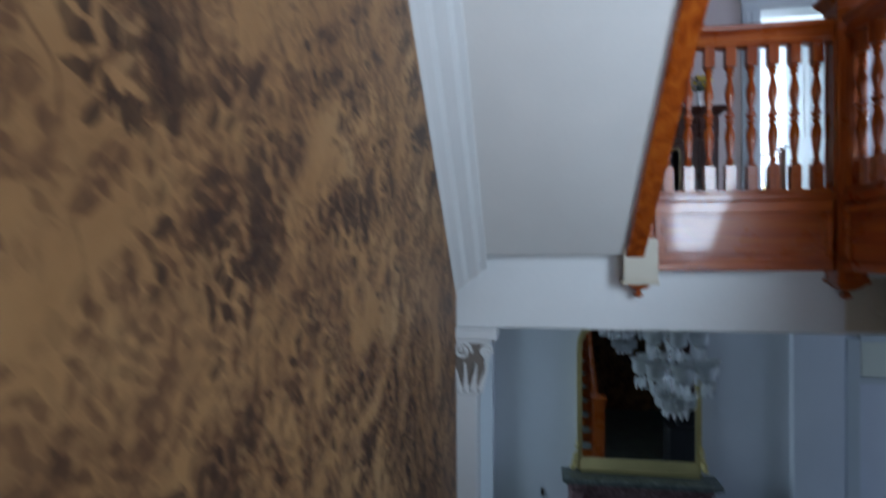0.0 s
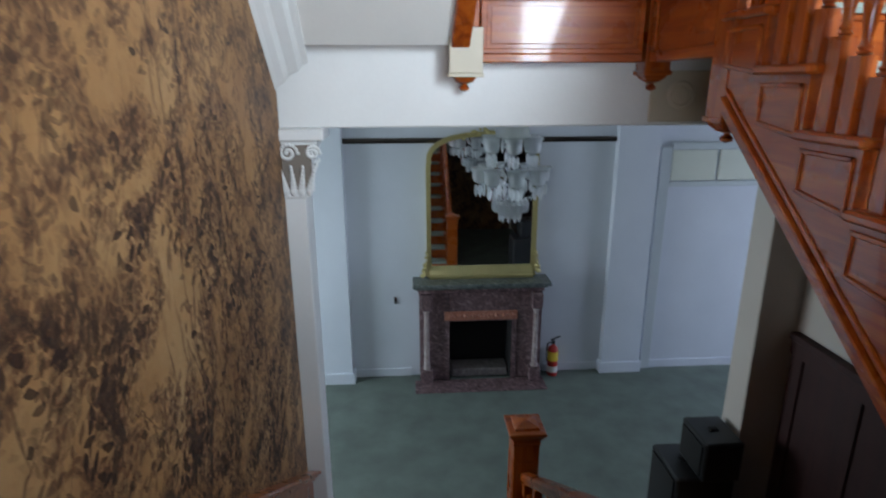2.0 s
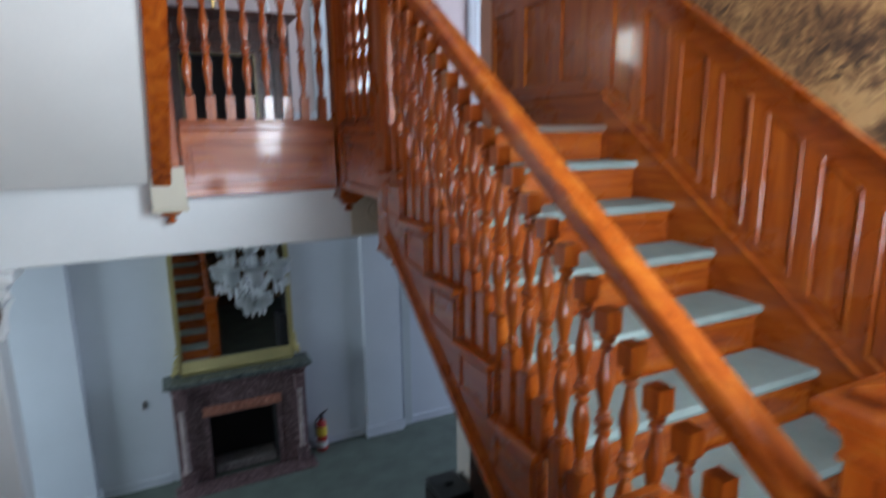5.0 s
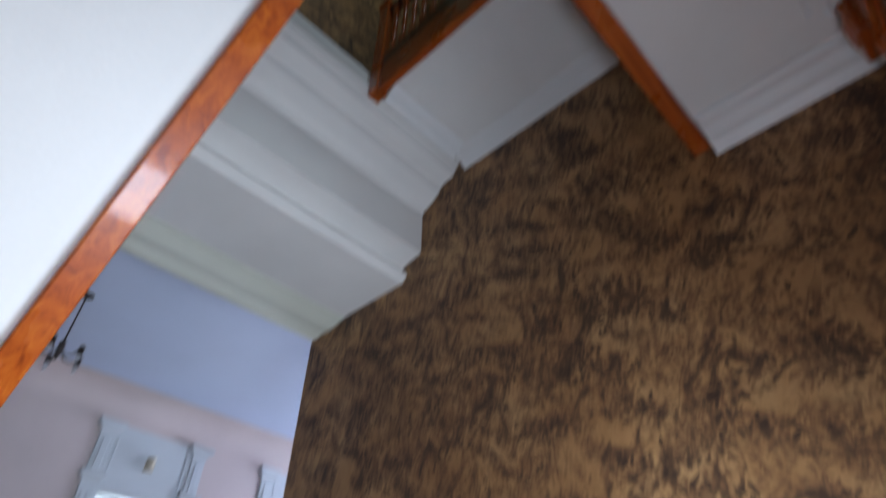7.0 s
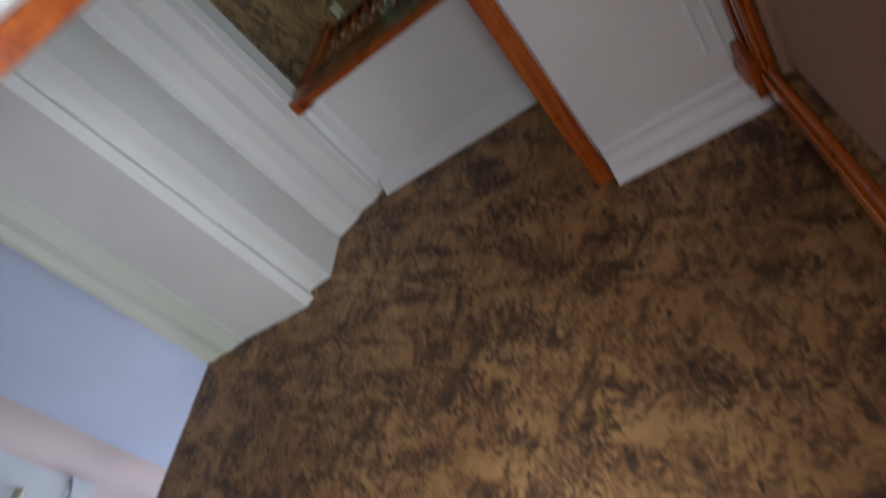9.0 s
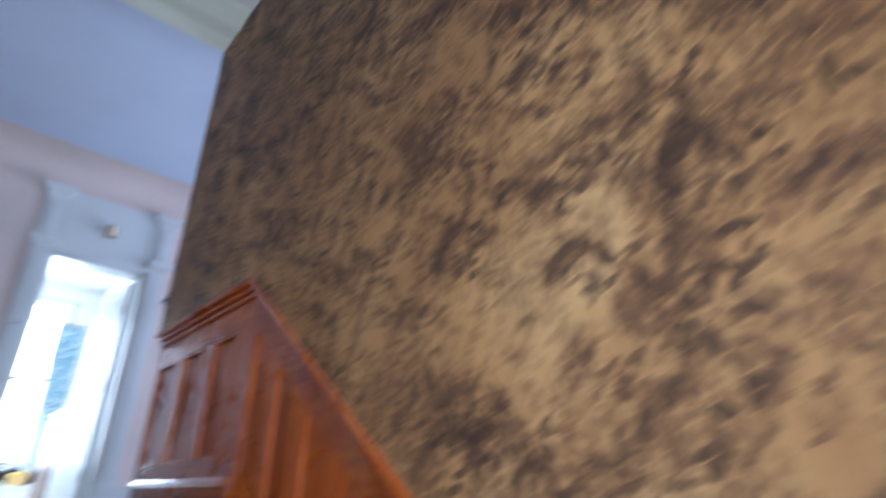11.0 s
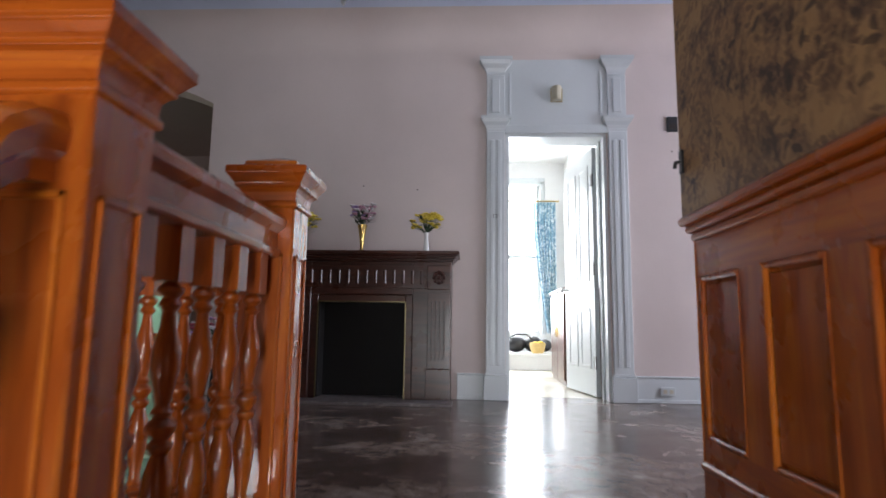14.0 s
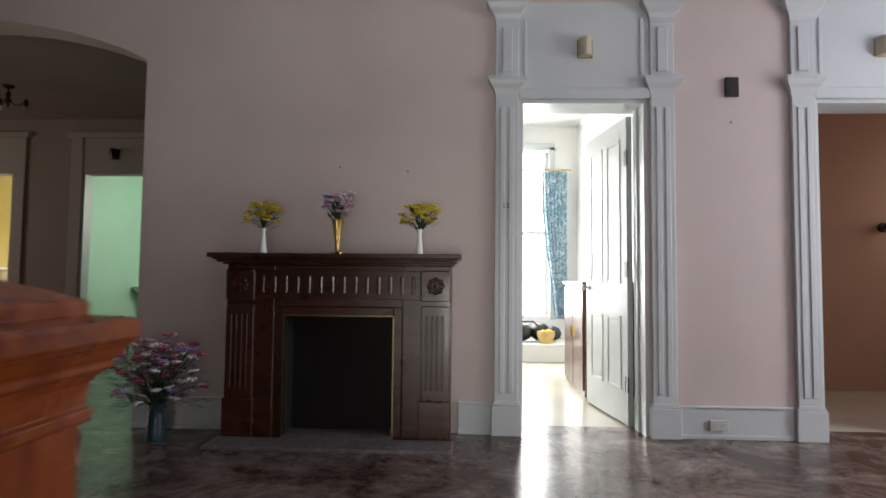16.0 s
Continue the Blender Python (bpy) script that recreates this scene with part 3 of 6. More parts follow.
# third floor: gallery, walls, ceiling
struct("ceiling_gallery", Shape().box((0.31, BY, 7.8), (EX, -0.62, 8.0)), SOFFIT, "white plaster underside of the upper gallery")
struct("cornice_gallery", Shape().sweep([(a * 0.8, b * 0.7) for a, b in cor], [(EX, -0.62, 7.8), (EX, BY, 7.8)]), WHITE, "white plaster cornice of the gallery")
struct("cornice_gallery_end", Shape().prism([(-0.62, 7.8), (-0.62, 7.7), (-0.66, 7.72), (-0.7, 7.77), (-0.74, 7.8)], "x", 0.33, EX - 0.14), WHITE, "white plaster cornice of the gallery")
struct("ceiling_top", Shape().box((WX - 0.2, BY - 0.2, TOP), (EX + 0.2, 0.3, TOP + 0.15)), GREEN_C, "green-grey ceiling at the head of the stairs")
struct("wall_top_north", Shape().box((WX, 0.0, 8.05), (EX, 0.2, 12.15)), PAPER, "top floor wall in dark scenic wallpaper")
struct("trim_top_frieze", Shape().box((WX, -0.02, 12.15), (EX, 0.2, TOP)), MINT, "mint green frieze below the top ceiling", 0.004)
struct("trim_top_line", Shape().box((WX, -0.3, TOP - 0.006), (0.75, -0.27, TOP)).box((0.72, -0.62, TOP - 0.006), (0.75, -0.3, TOP)).box((0.75, -0.62, TOP - 0.006), (EX, -0.59, TOP)), BRONZE, "dark painted line border on the top ceiling")
medal = thing("ceiling_medallion", (0.95, -0.38, TOP), "dark round plaster ceiling medallion", "ceiling medallion")
part("disc", Shape().lathe([(0.12, 0), (0.12, -0.02), (0.09, -0.035), (0.07, -0.025), (0.04, -0.05), (0.01, -0.05)], (0.95, -0.38, TOP), 20), BRONZE, medal, smooth=0.6)

# beam, ceiling and rear wall of the ground floor room
struct("beam_stair", Shape().box((WX - 0.3, 0.84, 3.24), (EX, 1.2, 3.7)), WHITE, "white painted beam across the stair opening", 0.008)
struct("ceiling_ground", Shape().box((-6, 1.2, 3.5), (6, NY + 0.2, 3.7)).box((0.06, 0.0, 3.68), (EX, 0.84, 3.7)), CREAM, "pale ceiling of the ground floor")
gw = Shape().box((-6, 4.1, 0), (-0.79, 4.3, 3.5)).box((-0.06, 4.1, 0), (6, 4.3, 3.5)).box((-0.79, 4.1, 0.76), (-0.06, 4.3, 3.5)).box((-0.79, 4.28, 0), (-0.06, 4.3, 0.76))
struct("wall_ground_north", gw, GREY_WALL, "pale blue-white wall of the ground floor room")
# the west opening is added to hold the fill lamp
struct("wall_ground_ends", Shape().box((-6.2, BY, 0), (-6, 1.2, 3.7)).box((-6.2, 3.6, 0), (-6, 4.3, 3.7)).box((-6.2, 1.2, 0), (-6, 3.6, 0.7)).box((-6.2, 1.2, 2.7), (-6, 3.6, 3.7)).box((6, BY, 0), (6.2, 4.3, 0.7)).box((6, BY, 2.7), (6.2, 4.3, 3.7)).box((6, BY, 0.7), (6.2, 1.4, 2.7)).box((6, 3.8, 0.7), (6.2, 4.3, 2.7)), GREY_WALL, "pale end walls of the ground floor room")
struct("wall_ground_south", Shape().box((-6, BY - 0.2, 0), (WX - 0.2, BY, 3.7)).box((EX + 0.2, BY - 0.2, 0), (6, BY, 3.7)), GREY_WALL, "pale rear wall of the ground floor")
struct("ceiling_ground_rear", Shape().box((-6, BY, 3.5), (WX - 0.2, 0.8, 3.7)).box((EX + 0.2, BY, 3.5), (6, 1.0, 3.7)), CREAM, "pale ceiling of the ground floor")


def ground_pilaster(name, x0, x1, d):
    s = Shape().box((x0, 4.1 - d, 0.14), (x1, 4.1, 3.5)).box((x0 - 0.025, 4.1 - d - 0.025, 0), (x1 + 0.025, 4.1, 0.14)).box((x0 - 0.03, 4.1 - d - 0.03, 3.1), (x1 + 0.03, 4.1, 3.16))
    struct(name, s, GREY_WALL, "pale blue-white wall pilaster with a low base", 0.004)


ground_pilaster("pilaster_ground_left", -2.6, -1.95, 0.16)
ground_pilaster("pilaster_ground_right", 1.08, 1.55, 0.1)
struct("trim_picture_rail", Shape().prism([(4.1, 2.82), (4.1, 2.875), (4.075, 2.87), (4.07, 2.85), (4.085, 2.82)], "x", -1.95, 1.08), BRONZE, "thin dark picture rail")
struct("baseboard_ground", Shape().box((-1.95, 4.085, 0), (-1.25, 4.1, 0.1)).box((0.38, 4.085, 0), (1.08, 4.1, 0.1)).box((1.58, 4.085, 0), (6, 4.1, 0.1)), GREY_WALL, "low pale baseboard")
ff = Shape().box((1.6, 4.06, 0), (1.72, 4.1, 2.75)).box((1.72, 4.06, 2.3), (3.4, 4.1, 2.36)).box((1.72, 4.06, 2.72), (3.4, 4.1, 2.8))
struct("trim_ground_opening", ff, TRIM, "white frame round a boarded doorway and its fanlight", 0.004)
fan = thing("fanlight", (2.5, 4.09, 2.54), "pale green fanlight of three panes above a boarded doorway", "window")
for x0 in (1.72, 2.28, 2.84):
    part("pane", Shape().box((x0 + 0.02, 4.08, 2.37), (x0 + 0.54, 4.096, 2.715)), CREAM, fan)

# rooms beyond the upper hall
rm = Shape().box((-1.0, NY + 0.25, U), (-0.8, 8.4, 7.3)).box((2.0, NY + 0.25, U), (2.2, 8.4, 7.3)).box((-0.8, 8.2, U), (-0.35, 8.4, 7.3)).box((1.62, 8.2, U), (2.0, 8.4, 7.3)).box((-0.35, 8.2, U), (1.62, 8.4, 4.45)).box((-0.35, 8.2, 6.75), (1.62, 8.4, 7.3))
struct("wall_bedroom", rm, WHITE, "bright white bedroom walls")
struct("ceiling_bedroom", Shape().box((-1, NY + 0.25, 7.3), (2.2, 8.4, 7.1)), WHITE, "white bedroom ceiling")
struct("wall_side_room", Shape().box((2.2, 6.0, U), (6, 6.2, 7.3)).box((2.205, NY + 0.25, U), (2.4, 6.0, 7.3)).box((5.8, NY + 0.25, U), (6, 6.0, 7.3)), PEACH, "peach walls of the side room")
struct("ceiling_side_room", Shape().box((2.2, NY + 0.25, 7.3), (6, 8.4, 7.1)), PEACH, "dim ceiling of the side room")
YC = 7.5
cw = Shape().box((-8.4, YC, U), (-6.4, YC + 0.15, 7.0)).box((-5.5, YC, U), (-4.57, YC + 0.15, 7.0)).box((-3.7, YC, U), (-1.0, YC + 0.15, 7.0)).box((-6.4, YC, 6.27), (-5.5, YC + 0.15, 7.0)).box((-4.57, YC, 6.27), (-3.7, YC + 0.15, 7.0))
cw.box((-1.2, NY + 0.25, U), (-1.0, YC, 7.0)).box((-8.4, NY + 0.25, U), (-8.2, YC, 7.0)).box((-8.2, NY, U), (-6.2, NY + 0.25, 7.0))
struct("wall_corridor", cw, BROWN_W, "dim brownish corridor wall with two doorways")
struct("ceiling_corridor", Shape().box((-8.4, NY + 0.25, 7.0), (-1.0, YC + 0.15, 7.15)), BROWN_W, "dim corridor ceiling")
struct("wall_green_room", Shape().box((-5.4, YC + 0.15, U), (-5.2, 10.6, 7.0)).box((-2.9, YC + 0.15, U), (-2.7, 10.6, 7.0)).box((-5.2, 10.6, U), (-2.9, 10.8, 7.0)), MINT, "mint green bathroom walls")
struct("wall_yellow_room", Shape().box((-8.0, YC + 0.15, U), (-7.8, 10.6, 7.0)).box((-5.6, YC + 0.15, U), (-5.4, 10.6, 7.0)).box((-7.8, 10.6, U), (-5.6, 10.8, 7.0)), YELLOW, "yellow room walls")
struct("ceiling_far_rooms", Shape().box((-8.4, YC + 0.15, 7.0), (-2.7, 10.8, 7.15)), WHITE, "white ceiling of the far rooms")

# ---- stairs ----
NOSE = lambda k: -0.03 - GO * k       # nosing of step k below the upper floor
STEP = lambda k: U - RISE * k
LAND = STEP(9)
RAIL = lambda y: 4.045 + 0.7 * (y + 0.88)
LOWER_TOP, LRISE, LGO = -2.05, LAND / 12, 0.272
LNOSE = lambda k: LOWER_TOP + LGO * k
LSTEP = lambda k: LAND - LRISE * k


def tread_shape(x0, x1, y, z):
    """One board with a rounded nosing at y, reaching back one going."""
    n = [(y + GO + 0.03, z), (y + GO + 0.03, z - 0.03), (y + 0.012, z - 0.03), (y + 0.003, z - 0.024), (y, z - 0.015), (y + 0.003, z - 0.006), (y + 0.012, z)]
    return Shape().prism(n, "x", x0, x1)


flight = thing("staircase", (0.6, NOSE(8), LAND), "upper flight of orange varnished stairs with grey-green carpeted treads", "staircase", kind="structure")
for k in range(1, 9):
    y, z = NOSE(k), STEP(k)
    t = part("tread", tread_shape(-0.06, EX + 0.05, y, z), WOOD_X, flight)
    part("tread_carpet", Shape().prism([(y + GO, z + 0.006), (y + GO, z), (y + 0.004, z), (y - 0.004, z - 0.012), (y + 0.001, z - 0.028), (y - 0.004, z - 0.028), (y - 0.01, z - 0.012), (y, z + 0.004), (y + 0.006, z + 0.006)][::-1], "x", 0.06, EX + 0.04), TREAD_COVER, t, "worn grey-green stair carpet")
    part("tread_return", Shape().box((-0.095, y - 0.004, z - 0.03), (-0.06, y + GO + 0.02, z)), WOOD_Y, t, bevel=0.008)
for k in range(9):
    y = NOSE(k) + 0.025
    part("riser", Shape().box((0.0, y, STEP(k + 1)), (EX + 0.05, y + 0.02, STEP(k) - 0.03)), WOOD_X, flight)
    part("riser_bead", Shape().box((0.0, y - 0.012, STEP(k) - 0.05), (EX + 0.05, y, STEP(k) - 0.03)), WOOD_X, flight, bevel=0.004)
# outer string: one bracket panel under each tread return, and the long moulding below
low = lambda y: 3.36 + 0.745 * (y + 0.17) - 0.02
poly = [(-0.067, low(-0.067) - 0.02), (NOSE(8) - 0.2, low(NOSE(8) - 0.2) - 0.02)]
for k in range(8, 0, -1):
    poly += [(NOSE(k) + 0.025, STEP(k + 1) - 0.03 if k < 8 else STEP(9)), (NOSE(k) + 0.025, STEP(k) - 0.03)]
poly += [(-0.067, STEP(1) - 0.03)]
part("string", Shape().prism(poly, "x", -0.06, -0.02), WOOD_Y, flight)
for k in range(1, 9):
    y, z = NOSE(k), STEP(k)
    y0, y1, zt = y + 0.045, y + GO + 0.01, z - 0.055
    zb0, zb1 = max(low(y0) + 0.05, z - RISE - 0.03), max(low(y1) + 0.05, z - RISE - 0.0)
    if zt - zb1 > 0.03:
        fr = Shape()
        fr.prism([(y0, zt), (y1, zt), (y1, zt - 0.015), (y0, zt - 0.015)], "x", -0.068, -0.06)
        fr.prism([(y0, zb0), (y1, zb1), (y1, zb1 + 0.015), (y0, zb0 + 0.015)], "x", -0.068, -0.06)
        fr.box((-0.068, y0, zb0), (-0.06, y0 + 0.015, zt)).box((-0.068, y1 - 0.015, zb1), (-0.06, y1, zt))
        part("bracket_panel", fr, WOOD_Y, flight, bevel=0.003)
for dz, x0, h in ((0.0, -0.085, 0.03), (-0.03, -0.074, 0.035), (0.03, -0.07, 0.02)):
    part("string_moulding", Shape().prism([(-0.067, low(-0.067) + dz), (-0.067, low(-0.067) + dz - h), (NOSE(8) - 0.3, low(NOSE(8) - 0.3) + dz - h), (NOSE(8) - 0.3, low(NOSE(8) - 0.3) + dz)], "x", x0, -0.02), WOOD_Y, flight, bevel=0.004)
# underside in the same near-black wood as the panelling below
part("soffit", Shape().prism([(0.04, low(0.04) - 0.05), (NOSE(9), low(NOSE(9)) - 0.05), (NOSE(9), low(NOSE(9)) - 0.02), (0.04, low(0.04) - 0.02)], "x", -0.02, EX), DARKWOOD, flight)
# worn metal strip on the top nosing
struct("trim_top_nosing", Shape().prism([(NOSE(0) + 0.09, U + 0.003), (NOSE(0) + 0.09, U), (NOSE(0) + 0.012, U - 0.034), (NOSE(0) - 0.006, U - 0.034), (NOSE(0) - 0.016, U - 0.02), (NOSE(0) - 0.012, U - 0.006), (NOSE(0), U + 0.003)], "x", 0.06, EX + 0.05), NOSING, "worn metal strip on the top step", 0.0)

struct("floor_landing", Shape().box((WX, BY, LAND - 0.22), (EX, NOSE(8) + 0.02, LAND)), TREAD_COVER, "grey-green carpeted half landing")
lower = thing("staircase", (-1.3, LNOSE(11), 0), "lower flight of orange varnished stairs with carpeted treads", "staircase", kind="structure")
for k in range(1, 12):
    y, z = LNOSE(k), LSTEP(k)
    n = [(y - LGO - 0.03, z), (y - LGO - 0.03, z - 0.03), (y - 0.012, z - 0.03), (y, z - 0.015), (y - 0.012, z)]
    t = part("tread", Shape().prism(n, "x", WX + 0.03, -0.45), WOOD_X, lower)
    part("tread_carpet", Shape().prism([(y - LGO, z), (y + 0.004, z), (y + 0.006, z - 0.02), (y + 0.01, z), (y, z + 0.006), (y - LGO, z + 0.006)], "x", WX + 0.05, -0.6), TREAD_COVER, t, "worn grey-green stair carpet")
for k in range(12):
    part("riser", Shape().box((WX + 0.03, LNOSE(k) - 0.03, LSTEP(k + 1)), (-0.5, LNOSE(k) - 0.01, LSTEP(k) - 0.03)), WOOD_X, lower)
pl = [(LNOSE(11) - 0.01, 0), (LNOSE(0) - 0.02, 0)]
for k in range(0, 12):
    pl += [(LNOSE(k) - 0.03, LSTEP(k) - 0.03), (LNOSE(k) - 0.03, LSTEP(k + 1) - 0.03)] if k < 11 else [(LNOSE(k) - 0.03, LSTEP(k) - 0.03)]
part("string", Shape().prism(pl, "x", -0.53, -0.49), WOOD_Y, lower)


# ---- newel posts ----
def newel(at, top, foot, w=0.065, capw=0.102, pendant=True, label="", mat_low=None, panel=True):
    x, y = at
    n = thing("newel_post", (x, y, foot), label or "square orange varnished newel post with a moulded cap", "newel post", "newel posts of the staircase")
    low_ = foot + (0.09 if pendant else 0)
    part("shaft", Shape().box((x - w, y - w, low_), (x + w, y + w, top - 0.09)), WOOD_Z, n, bevel=0.004)
    f = capw - w
    prof = [(w + 0.002, top - 0.104), (w + 0.007, top - 0.1), (w + 0.007, top - 0.09), (w + 0.002, top - 0.086), (w + 0.003, top - 0.074)]
    prof += [(w + f * k, top - z) for k, z in ((0.12, 0.064), (0.3, 0.055), (0.5, 0.05), (0.5, 0.043), (0.62, 0.038), (0.8, 0.028), (0.86, 0.026))]
    prof += [(capw - 0.004, top - 0.024), (capw, top - 0.02), (capw, top - 0.004), (capw - 0.004, top), (capw * 0.66, top + 0.004), (capw * 0.66, top + 0.017), (capw * 0.62, top + 0.02), (0.008, top + 0.042)]
    c = Shape().stack(at, prof)
    part("cap", c, WOOD_X, n, bevel=0.0012)
    if panel:
        lo, hi = max(low_ + 0.1, top - 1.0), top - 0.22
        for sx, sy in ((1, 0), (-1, 0), (0, -1), (0, 1)):
            f = Shape()
            for a0, a1, z0, z1 in ((-w + 0.022, -w + 0.03, lo, hi), (w - 0.03, w - 0.022, lo, hi), (-w + 0.022, w - 0.022, lo, lo + 0.01), (-w + 0.022, w - 0.022, hi - 0.01, hi)):
                if sx:
                    f.box((x + sx * w, y + a0, z0), (x + sx * (w + 0.006), y + a1, z1))
                else:
                    f.box((x + a0, y + sy * w, z0), (x + a1, y + sy * (w + 0.006), z1))
            part("face_moulding", f, WOOD_Z, n, bevel=0.002)
    if pendant:
        p = Shape().frustum(at, low_ - 0.012, w + 0.007, low_ + 0.01, w + 0.007)
        p.frustum(at, low_ - 0.035, w - 0.022, low_ - 0.012, w - 0.004)
        part("foot_block", p, WOOD_X, n, bevel=0.003)
        part("pendant", Shape().lathe([(0.004, foot), (0.022, foot + 0.008), (0.026, foot + 0.02), (0.014, foot + 0.032), (0.012, foot + 0.038), (0.045, foot + 0.048), (0.05, foot + 0.056)], (x, y, 0), 12), WOOD_Z, n, smooth=0.6)
    return n


newel((0, 0), 4.865, 3.235, label="tall orange newel post at the head of the upper flight")
newel((0, 0.765), 4.89, 3.42, label="orange newel post at the corner of the landing balustrade")
p3 = newel((-0.96, 0.765), 5.2, 3.42, label="newel post under the next flight, its lower end painted cream")
part("cream_block", Shape().box((-1.042, 0.683, 3.51), (-0.878, 0.7, 3.72)).box((-1.048, 0.685, 3.49), (-0.872, 0.76, 3.51)), IVORY, p3, "cream painted lower block with a key pattern", 0.003)
newel((0, -2.14), 3.47, LAND, pendant=False, label="orange newel post at the foot of the upper flight")
newel((-0.52, 1.02), 1.31, 0, w=0.085, capw=0.12, pendant=False, label="orange newel post at the foot of the lower flight")

# ---- balustrades ----


def baluster_mesh(name, h, foot, head, r=0.024):
    """A turned baluster of height h with square blocks at foot and head."""
    b = 0.0235
    s = Shape().box((-b, -b, 0), (b, b, foot)).box((-b, -b, h - head), (b, b, h))
    t = h - foot - head
    pr = [(0.3, 0.0), (0.85, 0.012), (0.5, 0.03), (0.75, 0.045), (0.55, 0.06), (0.48, 0.09), (0.78, 0.2), (0.98, 0.3), (0.85, 0.36), (0.5, 0.42), (0.8, 0.44), (0.8, 0.455), (0.5, 0.47),
          (0.95, 0.5), (0.95, 0.52), (0.5, 0.545), (0.75, 0.56), (0.45, 0.58), (0.7, 0.65), (0.95, 0.71), (0.9, 0.76), (0.55, 0.84), (0.42, 0.9), (0.75, 0.92), (0.5, 0.945), (0.85, 0.965), (0.85, 0.98), (0.4, 1.0)]
    s.lathe([(q * r * 1.05, foot + u * t) for q, u in pr], (0, 0, 0), 10)
    return mesh_of(s, name, WOOD_Z, smooth=0.7)


HANDRAIL = [(-0.026, -0.07), (-0.026, -0.05), (-0.036, -0.042), (-0.04, -0.02), (-0.034, -0.006), (-0.018, 0.0), (0.018, 0.0), (0.034, -0.006), (0.04, -0.02), (0.036, -0.042), (0.026, -0.05), (0.026, -0.07)]

LANDING_RAIL = [(-0.03, -0.105), (-0.036, -0.1), (-0.036, -0.088), (-0.027, -0.082), (-0.027, -0.044), (-0.034, -0.038), (-0.046, -0.028), (-0.048, -0.012), (-0.04, -0.002), (-0.02, 0.004)]
LANDING_RAIL += [(-a, b) for a, b in reversed(LANDING_RAIL)]

bal = thing("balustrade", (0, -1.0, STEP(4)), "stair balustrade of turned orange balusters under a sloping handrail", "balustrade")
path = [(0, y, RAIL(y)) for y in (-2.07, -1.6, -1.1, -0.6, -0.42)]
path += [(0, y, z) for y, z in ((-0.36, 4.405), (-0.31, 4.44), (-0.27, 4.48), (-0.235, 4.535), (-0.205, 4.605), (-0.18, 4.665), (-0.15, 4.71), (-0.11, 4.735), (-0.065, 4.742))]
part("handrail", Shape().sweep([(a * 1.05, b * 1.25) for a, b in HANDRAIL], path), WOOD_Y, bal, smooth=0.5)
cache = {}
for k in range(1, 9):
    for j in range(3):
        y = NOSE(k) + 0.035 + j * GO / 3
        if y > -0.1:
            continue
        h = RAIL(y) - 0.085 - STEP(k)
        key = (j,)
        if key not in cache:
            cache[key] = baluster_mesh("baluster", h, 0.15 + 0.055 * j, 0.06)
        piece("baluster", cache[key], bal, (-0.035, y, STEP(k)))

gal = thing("balustrade", (0, 0.38, U), "short landing balustrade of turned balusters between two newels", "balustrade")
part("handrail", Shape().sweep(LANDING_RAIL, [(0, 0.065, 4.765), (0, 0.7, 4.765)]), WOOD_Y, gal, smooth=0.5)
part("base_rail", Shape().box((-0.05, 0.075, U), (0.05, 0.69, U + 0.035)).box((-0.035, 0.075, U + 0.035), (0.035, 0.69, U + 0.055)), WOOD_Y, gal, bevel=0.006)
bm_l = baluster_mesh("baluster", 4.675 - U - 0.055, 0.12, 0.11)
for j in range(5):
    piece("baluster", bm_l, gal, (0, 0.14 + j * 0.122, U + 0.055))
gp = part("fascia_panel", Shape().box((-0.04, 0.07, 3.56), (0.02, 0.7, U)), WOOD_Y, gal)
part("panel_moulding", Shape().box((-0.055, 0.075, 3.56), (-0.04, 0.69, 3.61)).box((-0.055, 0.075, 3.83), (-0.04, 0.69, 3.87)).box((-0.055, 0.08, 3.61), (-0.04, 0.13, 3.83)).box((-0.055, 0.64, 3.61), (-0.04, 0.69, 3.83)).box((-0.065, 0.075, U - 0.02), (-0.04, 0.69, U + 0.02)), WOOD_Y, gp, bevel=0.005)

frn = thing("balustrade", (-0.48, 0.765, U), "landing balustrade of turned balusters above a panelled fascia", "balustrade")
pth = [(-0.065, 0.765, 4.765), (-0.62, 0.765, 4.765), (-0.7, 0.765, 4.77), (-0.76, 0.765, 4.83), (-0.79, 0.765, 4.92), (-0.82, 0.765, 5.0), (-0.87, 0.765, 5.04)]
part("handrail", Shape().sweep(LANDING_RAIL, pth[::-1]), WOOD_X, frn, smooth=0.5)
part("base_rail", Shape().box((-0.885, 0.715, U), (-0.075, 0.815, U + 0.035)).box((-0.885, 0.73, U + 0.035), (-0.075, 0.8, U + 0.055)), WOOD_X, frn, bevel=0.006)
for j in range(8):
    piece("baluster", bm_l, frn, (-0.13 - j * 0.098, 0.765, U + 0.055))
fp = part("fascia_panel", Shape().box((-0.885, 0.74, 3.56), (-0.075, 0.8, U)), WOOD_X, frn)
fm = Shape().box((-0.885, 0.722, 3.56), (-0.075, 0.74, 3.6)).box((-0.885, 0.725, 3.6), (-0.075, 0.74, 3.625)).box((-0.885, 0.725, 3.84), (-0.075, 0.74, 3.9)).box((-0.885, 0.725, 3.625), (-0.855, 0.74, 3.84)).box((-0.105, 0.725, 3.625), (-0.075, 0.74, 3.84))
part("panel_moulding", fm, WOOD_X, fp, bevel=0.004)
part("raised_field", Shape().box((-0.835, 0.734, 3.645), (-0.125, 0.74, 3.82)), WOOD_X, fp, bevel=0.004)

